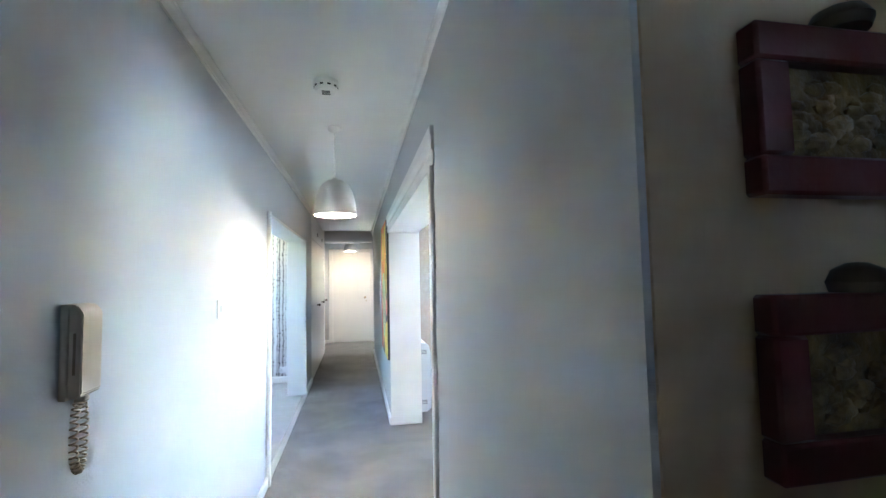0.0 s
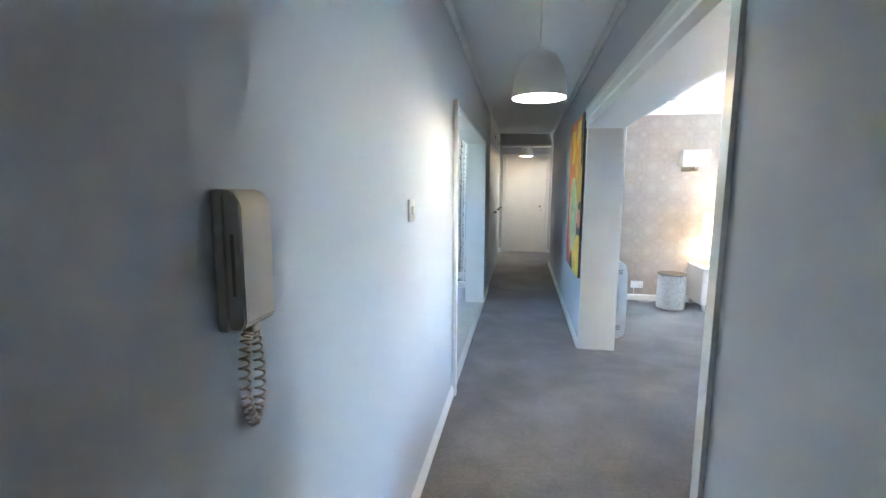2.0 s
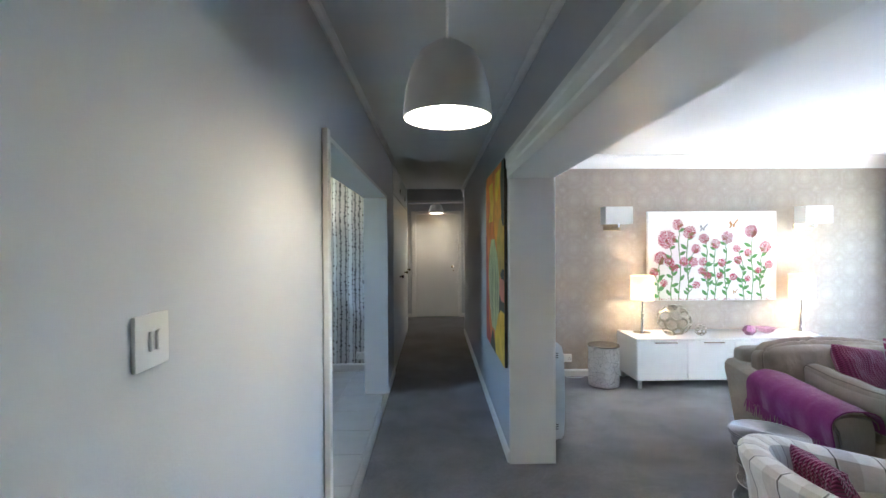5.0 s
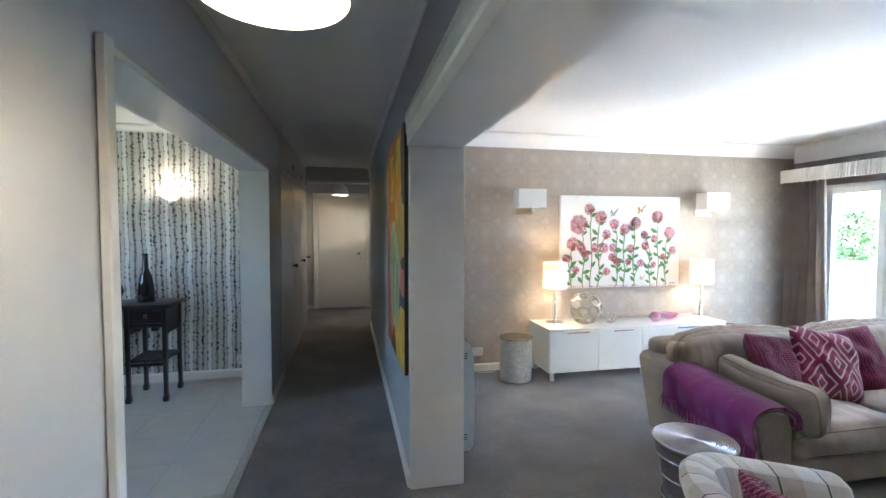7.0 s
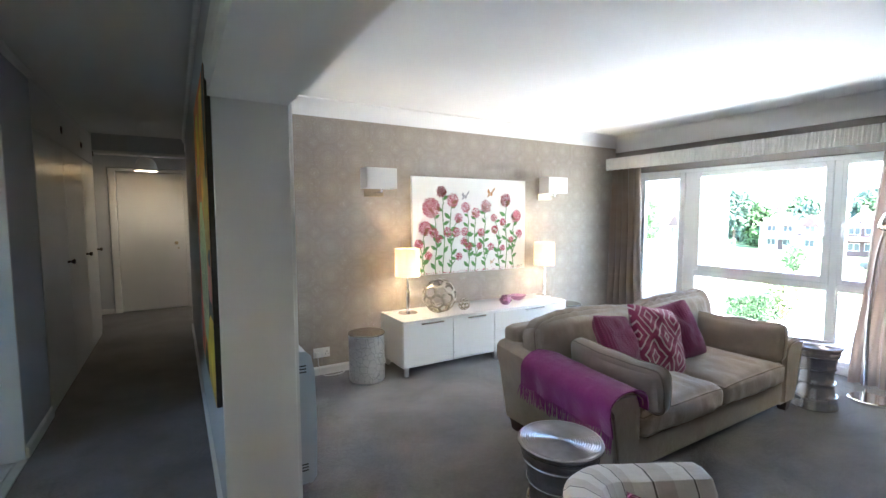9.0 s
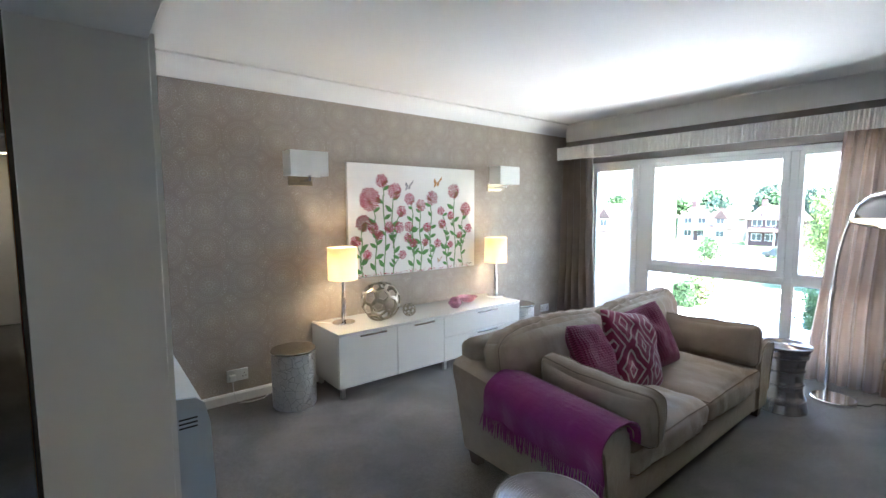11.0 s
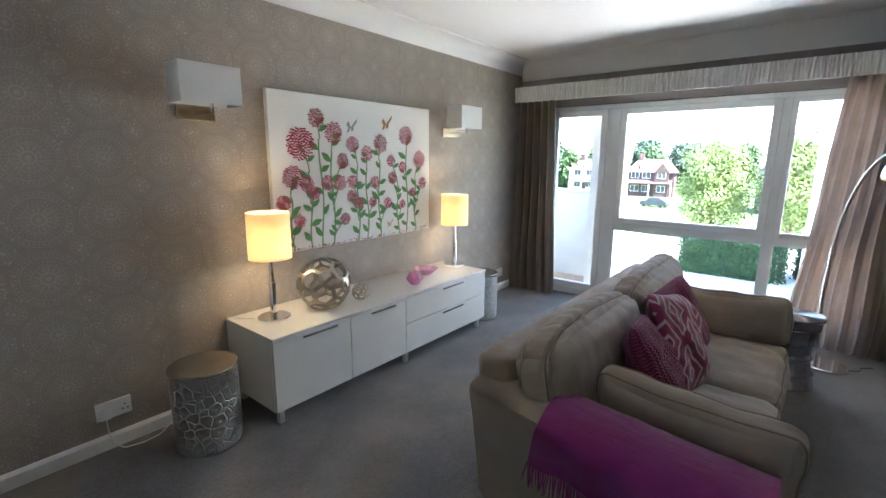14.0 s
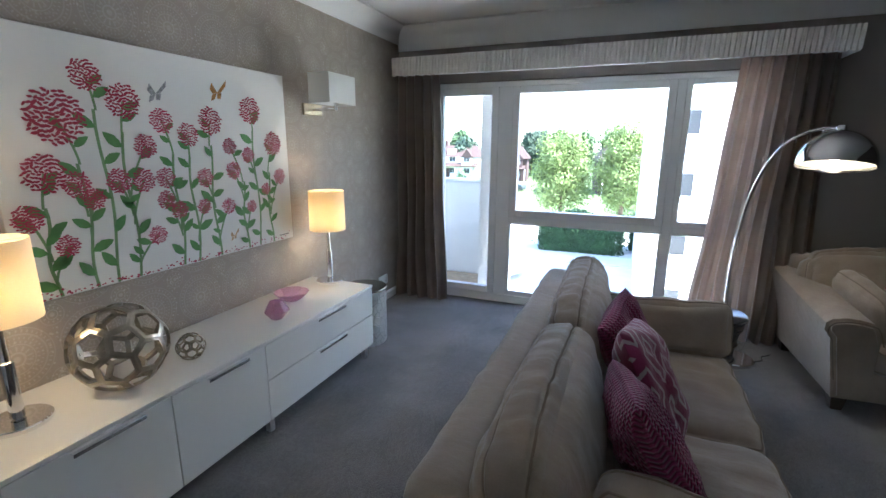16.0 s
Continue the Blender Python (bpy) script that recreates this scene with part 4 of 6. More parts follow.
def hammered():
    m = mat("hammered_silver", (0.60, 0.60, 0.59), 0.30, 1.0)
    n = Nodes(m)
    x, y, z = n.coord()
    cells = n.voronoi(n.vec(x, y, z), 21.0, "SMOOTH_F1")[0]
    lines = n.voronoi(n.vec(x, y, z), 21.0, "DISTANCE_TO_EDGE")[0]
    n.bump(n.math("ADD", cells, n.math("MULTIPLY", n.smooth(lines, 0.0, 0.06), 0.5)), 0.55, 0.012)
    n.color(n.mix(n.smooth(lines, 0.0, 0.05), (0.42, 0.42, 0.41), (0.72, 0.72, 0.70)))
    return m


HAMMERED = hammered()
TOP_SILVER = mat("worn_silver_top", (0.40, 0.37, 0.33), 0.24, 1.0, vary=0.10, vary_scale=18, bump=0.08, bump_scale=40)


def drum_stool(x, y, label):
    t = thing("drum_stool", label, "stool", pose(x, y, 0), "hammered drum stools")
    bm = lathe([(0.146, 0.0), (0.150, 0.006), (0.152, 0.02), (0.153, 0.2), (0.152, 0.385), (0.155, 0.392), (0.157, 0.400)], 56)
    part("drum", bm, HAMMERED, t)
    part("top", lathe([(0.157, 0.400), (0.158, 0.408), (0.154, 0.414), (0.06, 0.415), (0, 0.415)], 56), TOP_SILVER, t, "smooth polished metal top")


drum_stool(1.695, 6.36, "hammered silver drum stool beside the sideboard and socket")
drum_stool(4.105, 6.36, "hammered silver drum stool between sideboard and curtain")

LINEN = mat("white_linen_shade", (0.76, 0.75, 0.72), 0.75, bump=0.12, bump_scale=300, vary=0.02)


def sconce(x, label):
    t = thing("wall_light", label, "wall lamp", pose(x, ART, 1.655), "picture wall lights")
    w, d0, d1, h = 0.285, -0.27, -0.115, 0.178
    part("shade", boxes((0, w, d0, d0 + 0.004, 0, h), (0, 0.004, d0 + 0.004, d1, 0, h), (w - 0.004, w, d0 + 0.004, d1, 0, h), (0.004, w - 0.004, d1 - 0.004, d1, 0, h)), LINEN, t, "white rectangular fabric shade", smooth=False)
    part("backplate", boxes((0.075, 0.265, -0.014, 0, -0.065, 0.010), bevel=0.003), BRASS, t, "satin brass backplate")
    part("arm", tube([(0.17, -0.012, -0.028), (0.17, -0.19, -0.028)], 0.009, 10), CHROME, t)
    part("stem", tube([(0.17, -0.19, -0.036), (0.17, -0.19, 0.06)], 0.011, 12), CHROME, t)
    part("lamp_holder", lathe([(0, 0.06), (0.018, 0.06), (0.018, 0.10), (0, 0.10)], 16, at=(0.17, -0.19, 0)), PLASTIC, t)


sconce(1.735, "unlit wall light with a white box shade on a brass plate")
sconce(3.845, "unlit wall light with a white box shade beside the flower canvas")


# flower canvas
def flower_canvas():
    x0, w, h = 2.285, 1.425, 0.975
    t = thing("flower_canvas", "white canvas painted with pink globe flowers and green stems", "painting", pose(x0, ART - 0.038, 0.822))
    part("canvas", boxes((0, w, 0, 0.036, 0, h), bevel=0.003), mat("white_canvas", (0.78, 0.77, 0.74), 0.7, bump=0.12, bump_scale=400, vary=0.015), t)
    greens = [mat("leaf_green_paint", (0.10, 0.26, 0.07), 0.6, vary=0.2, vary_scale=12), mat("stem_green_paint", (0.17, 0.30, 0.13), 0.6, vary=0.2, vary_scale=12)]
    pinks = [mat("crimson_paint", (0.33, 0.014, 0.05), 0.6, vary=0.15, vary_scale=30), mat("rose_paint", (0.38, 0.028, 0.078), 0.6, vary=0.15, vary_scale=30)]
    heads_a = [(75, 217, 14), (47, 175, 24), (105, 195, 17), (141, 177, 13), (121, 148, 12), (170, 162, 13), (200, 180, 16), (261, 198, 17), (224, 148, 10), (252, 136, 10), (296, 152, 16), (32, 122, 17), (55, 110, 12), (15, 81, 12), (67, 94, 10)]
    heads_b = [(40, 50, 10), (91, 111, 12), (115, 110, 12), (138, 111, 11), (186, 108, 11), (227, 115, 11), (305, 102, 11), (136, 85, 10), (150, 71, 10), (122, 45, 10), (181, 71, 9), (215, 67, 10), (278, 85, 8), (251, 62, 8)]
    scale_u, scale_v = w / 325, h / 255
    stems = [27, 60, 80, 100, 150, 169, 196, 240, 263, 284]
    rng = random.Random(11)
    tops = {s: 60 for s in stems}
    sm, lm = bmesh.new(), bmesh.new()

    def ribbon(pts, width):
        rows = []
        for k, p in enumerate(pts):
            a, b = Vector(pts[max(k - 1, 0)]), Vector(pts[min(k + 1, len(pts) - 1)])
            nrm = (b - a).normalized().orthogonal() * width
            rows.append((sm.verts.new((p[0] + nrm[0], -0.0009, p[1] + nrm[1])), sm.verts.new((p[0] - nrm[0], -0.0009, p[1] - nrm[1]))))
        for a, b in zip(rows, rows[1:]):
            sm.faces.new((a[0], a[1], b[1], b[0]))

    def leaf(x, z, angle, size):
        c, s = math.cos(angle), math.sin(angle)
        outline = [(0, 0), (0.25, 0.20), (0.55, 0.25), (0.85, 0.12), (1, 0), (0.85, -0.10), (0.55, -0.20), (0.25, -0.16)]
        lm.faces.new([lm.verts.new((x + size * (c * u - s * v), -0.0014, z + size * (s * u + c * v))) for u, v in outline])

    for hx, hz, r in heads_a + heads_b:
        base = min(stems, key=lambda s: abs(s - hx) + (0 if hz > 60 else 10))
        join = max(14, hz - 1.5 * abs(hx - base) - 26)
        tops[base] = max(tops[base], join)
        pts = []
        for k in range(9):
            f = k / 8
            pts.append(((base + (hx - base) * (f ** 1.5)) * scale_u, (join + (hz - join) * f) * scale_v))
        ribbon([Vector((p[0], p[1], 0)) for p in pts], 0.0048)
        for k in (3, 6):
            side = 1 if rng.random() < 0.5 else -1
            leaf(pts[k][0], pts[k][1], math.pi / 2 - side * rng.uniform(0.7, 1.2), rng.uniform(0.052, 0.082))
    for s in stems:
        n = 10
        pts = [((s + 2.5 * math.sin(k * 0.7 + s)) * scale_u, 0.004 + tops[s] * scale_v * k / n) for k in range(n + 1)]
        ribbon([Vector((p[0], p[1], 0)) for p in pts], 0.0062)
        for k in range(1, n, 2):
            side = 1 if (k // 2) % 2 else -1
            leaf(pts[k][0], pts[k][1], math.pi / 2 - side * rng.uniform(0.6, 1.2), rng.uniform(0.066, 0.098))
    for b in (sm, lm):
        bmesh.ops.recalc_face_normals(b, faces=b.faces)
    part("stem_work", sm, greens[1], t)
    part("leaves", lm, greens[0], t)
    for hx, hz, r in heads_a + heads_b:
        bm = bmesh.new()
        cx, cz, rr = hx * scale_u, hz * scale_v, r * scale_u * 0.95
        count = int(20 + 3.6 * r)
        for k in range(count):
            a, d = k * 2.39996, math.sqrt((k + 0.5) / count) * rr
            px, pz = cx + d * math.cos(a), cz + d * math.sin(a)
            turn, size = rng.gauss(0, 0.5), rng.uniform(0.75, 1.15) * (0.0040 + 0.0046 * r / 14)
            c, s = math.cos(turn), math.sin(turn)
            bm.faces.new([bm.verts.new((px + size * (c * u - s * v), -0.0016 - 0.00001 * k, pz + size * (s * u + c * v))) for u, v in ((1.1, 0.1), (0.4, 0.52), (-0.7, 0.38), (-1.1, -0.1), (-0.3, -0.5), (0.7, -0.36))])
        bmesh.ops.recalc_face_normals(bm, faces=bm.faces)
        part("flower", bm, pinks[0] if r > 13 else pinks[1], t)
    bm = bmesh.new()
    for k in range(150):
        px, pz, size = rng.uniform(0.03, w - 0.03), 0.006 + abs(rng.gauss(0, 0.012)), rng.uniform(0.004, 0.008)
        bm.faces.new([bm.verts.new((px + size * u, -0.0018 - 0.00001 * k, pz + size * v)) for u, v in ((1, 0), (0, 0.6), (-1, 0.1), (0, -0.6))])
    tagged(part("fallen_petals", bm, pinks[1], t), kind="stuff")
    for name, bx, bz, size, col in (("butterfly", 139, 207, 0.056, (0.30, 0.30, 0.31)), ("butterfly", 214, 217, 0.062, (0.42, 0.20, 0.05)), ("butterfly", 219, 24, 0.036, (0.46, 0.30, 0.16))):
        bm = bmesh.new()
        for s in (-1, 1):
            for pts in (((0, 0), (0.9, 0.9), (1.0, 0.4), (0.5, -0.05)), ((0, 0), (0.6, -0.1), (0.6, -0.6), (0.15, -0.5))):
                bm.faces.new([bm.verts.new((bx * scale_u + size * (s * u * 0.8 + 0.3 * v), -0.0015, bz * scale_v + size * (v + 0.2 * s * u))) for u, v in pts])
        bmesh.ops.recalc_face_normals(bm, faces=bm.faces)
        part(name, bm, mat("butterfly_paint", col, 0.6, vary=0.4, vary_scale=60), t)
    part("signature", boxes((w - 0.12, w - 0.04, -0.0012, -0.0002, 0.03, 0.034)), BLACK, t)


flower_canvas()


# storage heater on the back of the hall wall
def storage_heater():
    t = thing("storage_heater", "white electric storage heater with slotted grey ends, on the wall", "heater", pose(RB + 0.019, 5.02, 0.0))
    n = 1.02
    o = [(0.0, 0.03), (0.115, 0.03), (0.138, 0.06), (0.145, 0.35), (0.138, 0.62), (0.122, 0.70), (0.095, 0.725), (0.0, 0.735)]
    case = extrude(o, 0.012, n - 0.012, "y")
    part("case", case, PLASTIC, t)
    for a, b in ((0.0, 0.012), (n - 0.012, n)):
        part("end_panel", extrude([(u * 1.03, 0.025 + (v - 0.025) * 1.004) for u, v in o], a, b, "y"), mat("pale_grey_plastic", (0.58, 0.62, 0.65), 0.4), t)
    for z in (0.62, 0.10):
        for k in range(3):
            part("vent_slot", boxes((0.04, 0.10, -0.001, 0.004, z + 0.016 * k, z + 0.006 + 0.016 * k)), SLOT, t)
    part("foot", boxes((0.02, 0.11, 0.06, 0.10, 0.0, 0.031)), PLASTIC, t)
    part("foot", boxes((0.02, 0.11, n - 0.10, n - 0.06, 0.0, 0.031)), PLASTIC, t)


storage_heater()


# ---- seating ----
def fabric(name, color, rough=0.85, weave=320.0, sheen=0.35, vary=0.10):
    m = mat(name, color, rough)
    n = Nodes(m)
    x, y, z = n.coord()
    v = n.vec(x, y, z)
    grain, nap, crease = n.noise(v, weave, 2), n.noise(v, 7, 4, 0.6), n.noise(v, 26, 3)
    tone = n.math("ADD", n.math("MULTIPLY", nap, 0.7), n.math("MULTIPLY", grain, 0.3))
    n.color(n.mix(n.smooth(tone, 0.3, 0.7), tuple(c * (1 - vary) for c in color), tuple(c * (1 + vary) for c in color)))
    wrinkle = n.noise(n.vec(n.math("MULTIPLY", x, 34.0), n.math("MULTIPLY", y, 9.0), n.math("MULTIPLY", z, 16.0)), 1.0, 4, 0.6)
    n.bump(n.math("ADD", n.math("ADD", n.math("MULTIPLY", grain, 0.25), n.math("MULTIPLY", crease, 0.6)), n.math("MULTIPLY", wrinkle, 0.9)), 0.42, 0.010)
    n.out.inputs["Sheen Weight"].default_value = sheen
    return m


def knit(name, color):
    """Chunky ribbed knitting."""
    m = fabric(name, color, 0.9, 140.0, 0.2)
    n = Nodes(m)
    x, y, z = n.coord()
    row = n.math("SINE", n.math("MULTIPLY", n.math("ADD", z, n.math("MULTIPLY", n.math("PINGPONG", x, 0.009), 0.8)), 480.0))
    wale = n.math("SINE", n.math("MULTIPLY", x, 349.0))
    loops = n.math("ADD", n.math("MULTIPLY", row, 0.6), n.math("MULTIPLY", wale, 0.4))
    # Shade between the loops is put into the colour: troughs darker, crests lighter.
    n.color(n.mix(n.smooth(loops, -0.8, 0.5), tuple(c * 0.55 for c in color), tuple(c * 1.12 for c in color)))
    n.bump(loops, 0.7, 0.006)
    return m


SUEDE = fabric("beige_suede", (0.35, 0.280, 0.216))
SUEDE_SEAM = mat("suede_piping", (0.25, 0.195, 0.145), 0.8)
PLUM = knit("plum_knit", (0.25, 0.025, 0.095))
MAGENTA = fabric("magenta_wool", (0.255, 0.022, 0.175), 0.9, 240.0, 0.35)
WOOD_FOOT = mat("dark_wood", (0.05, 0.028, 0.018), 0.4, vary=0.25, vary_scale=18)


def diamond_weave():
    m = fabric("diamond_weave", (0.24, 0.020, 0.085), 0.9)
    n = Nodes(m)
    u, v, w = n.coord("Object")

    def fold(c, size):
        return n.math("ABSOLUTE", n.math("SUBTRACT", n.math("FRACT", n.math("ADD", n.math("DIVIDE", c, size), 0.5)), 0.5))

    d = n.math("ADD", n.math("MULTIPLY", fold(u, 0.20), 1.0), n.math("MULTIPLY", fold(w, 0.26), 1.0))
    wave = n.math("ABSOLUTE", n.math("SUBTRACT", n.math("FRACT", n.math("MULTIPLY", d, 4.2)), 0.5))
    rag = n.math("MULTIPLY", n.math("SUBTRACT", n.noise(n.vec(u, v, w), 150, 2), 0.5), 0.12)
    line = n.math("SUBTRACT", 1.0, n.smooth(n.math("ADD", wave, rag), 0.105, 0.155))
    n.color(n.mix(line, (0.245, 0.020, 0.085), (0.52, 0.38, 0.40)))
    return m


DIAMOND = diamond_weave()


def soft_point(u, half, r, crown, wrinkle, seed, fold, droop, seam, lift=None):
    """Where a point of the unit cube's surface comes to lie on a stuffed, creased cushion."""
    rr = min(r, min(half) * 0.98)
    u = Vector([math.copysign(abs(c) ** 0.8, c) for c in u])
    p = Vector((u.x * half.x, u.y * half.y, u.z * half.z))
    core = Vector([max(-h + rr, min(h - rr, c)) for c, h in zip(p, half)])
    out = p - core
    away = out.normalized() if out.length > 1e-9 else Vector()
    q = core + away * rr if out.length > 1e-9 else p
    q.x += math.copysign(crown, u.x) * (1 - u.y ** 2) * (1 - u.z ** 2) * (abs(u.x) > 0.99)
    q.y += math.copysign(crown, u.y) * (1 - u.x ** 2) * (1 - u.z ** 2) * (abs(u.y) > 0.99)
    q.z += math.copysign(crown, u.z) * (1 - u.x ** 2) * (1 - u.y ** 2) * (abs(u.z) > 0.99)
    if wrinkle:
        d = noise.noise(q * 9 + Vector((seed, seed * 2, 0))) * 0.6 + noise.noise(Vector((q.x * 18, q.y * 6, q.z * 10)) + Vector((seed, 0, 0))) * 0.4
        q += away * d * wrinkle
    if droop:
        q.z -= droop * abs(u.x) ** 3.5 * max(0.0, u.z + 0.2)
    if lift:
        q.z += lift(u) * max(0.0, u.z + 0.3) / 1.3
    if seam:
        q -= away * 0.011 * math.exp(-((abs(u.y) - seam) / 0.10) ** 2)
    if fold:
        g = noise.noise(Vector((p.x * 13 + seed, p.y * 4.0, seed))) + 0.6 * noise.noise(Vector((p.x * 27 + 6 * p.y, p.y * 9.0, seed * 2)))
        q.z += fold * g * max(0.0, u.z) * (1 - abs(u.y) ** 6)
        q.y += 0.7 * fold * g * (1 - abs(u.z) ** 2) * (abs(u.y) > 0.99) * math.copysign(1, u.y)
        h = noise.noise(Vector((p.x * 4.0, p.z * 15 + 8 * abs(p.x) + seed, seed)))
        q.y += 0.8 * fold * h * abs(u.x) ** 2 * (abs(u.y) > 0.99) * math.copysign(1, u.y)
    return q


def softbox(sx, sy, sz, r, n=10, crown=0.0, wrinkle=0.0, seed=0.0, fold=0.0, droop=0.0, seam=0.0, lift=None):
    """A rounded, slightly swollen box about its centre, with soft creases."""
    bm = bmesh.new()
    bmesh.ops.create_cube(bm, size=2.0)
    bmesh.ops.subdivide_edges(bm, edges=bm.edges[:], cuts=n, use_grid_fill=True)
    half = Vector((sx / 2, sy / 2, sz / 2))
    for v in bm.verts:
        v.co = soft_point(v.co, half, r, crown, wrinkle, seed, fold, droop, seam, lift)
    return bm


def seam_line(axis, level, sx, sy, sz, r, n=10, crown=0.0, wrinkle=0.0, seed=0.0, fold=0.0, droop=0.0, seam=0.0, lift=None, steps=36):
    """The closed line along which piping is sewn round such a cushion, across one axis."""
    half, pts = Vector((sx / 2, sy / 2, sz / 2)), []
    for a0, a1, b0, b1 in ((-1, 1, -1, -1), (1, 1, -1, 1), (1, -1, 1, 1), (-1, -1, 1, -1)):
        for k in range(steps):
            f = k / steps
            a, b = a0 + (a1 - a0) * f, b0 + (b1 - b0) * f
            u = Vector({"x": (level, a, b), "y": (a, level, b), "z": (a, b, level)}[axis])
            pts.append(soft_point(u, half, r, crown, wrinkle, seed, fold, droop, seam, lift))
    return pts


def placed(bm, m):
    bmesh.ops.transform(bm, matrix=m, verts=bm.verts)
    return bm


def rim(sx, sy, sz, r, z, crown=0.0):
    """Points round a rounded rectangle, for piping."""
    pts = []
    for cx, cy, a0 in ((1, 1, 0), (-1, 1, 90), (-1, -1, 180), (1, -1, 270)):
        for k in range(6):
            a = radians(a0 + 90 * k / 5)
            pts.append((cx * (sx / 2 - r) + r * math.cos(a), cy * (sy / 2 - r) + r * math.sin(a), z))
    return pts


def scatter_cushion(size, thick, seed):
    """An upright knife-edge cushion in its x-z plane."""
    bm = bmesh.new()
    n = 30
    sheets = []
    for s in (-1, 1):
        grid = []
        for j in range(n + 1):
            line = []
            for i in range(n + 1):
                u, v = 2 * i / n - 1, 2 * j / n - 1
                pinch = 1 - 0.055 * (1 - u * u) * v * v * 1.0 - 0.0
                pinch_v = 1 - 0.055 * (1 - v * v) * u * u
                d = thick / 2 * ((1 - abs(u) ** 2.6) * (1 - abs(v) ** 2.6)) ** 0.55
                corner = 1 - 0.07 * (u * v) ** 4
                p = Vector((u * size / 2 * pinch_v * corner, s * d, v * size / 2 * pinch * corner))
                p.y += (0.032 * noise.noise(Vector((u * 2.2 + seed, v * 2.2, seed))) + 0.008 * noise.noise(Vector((u * 8, v * 5 + seed, seed)))) * (1 - u ** 4) * (1 - v ** 4) + 0.02 * noise.noise(Vector((u * 1.2, v * 1.2, seed * 2)))
                line.append(p)
            grid.append(line)
        sheets.append(grid)
    made = {}

    def vert(s, i, j):
        key = (s if 0 < i < n and 0 < j < n else 0, i, j)
        if key not in made:
            made[key] = bm.verts.new(sheets[s][j][i] if key[0] == s and 0 < i < n and 0 < j < n else (sheets[0][j][i] + sheets[1][j][i]) / 2)
        return made[key]

    for s in (0, 1):
        for j in range(n):
            for i in range(n):
                q = [vert(s, i, j), vert(s, i + 1, j), vert(s, i + 1, j + 1), vert(s, i, j + 1)]
                bm.faces.new(q if s else q[::-1])
    bmesh.ops.recalc_face_normals(bm, faces=bm.faces)
    return bm


ARM_SLOPE = 0.085


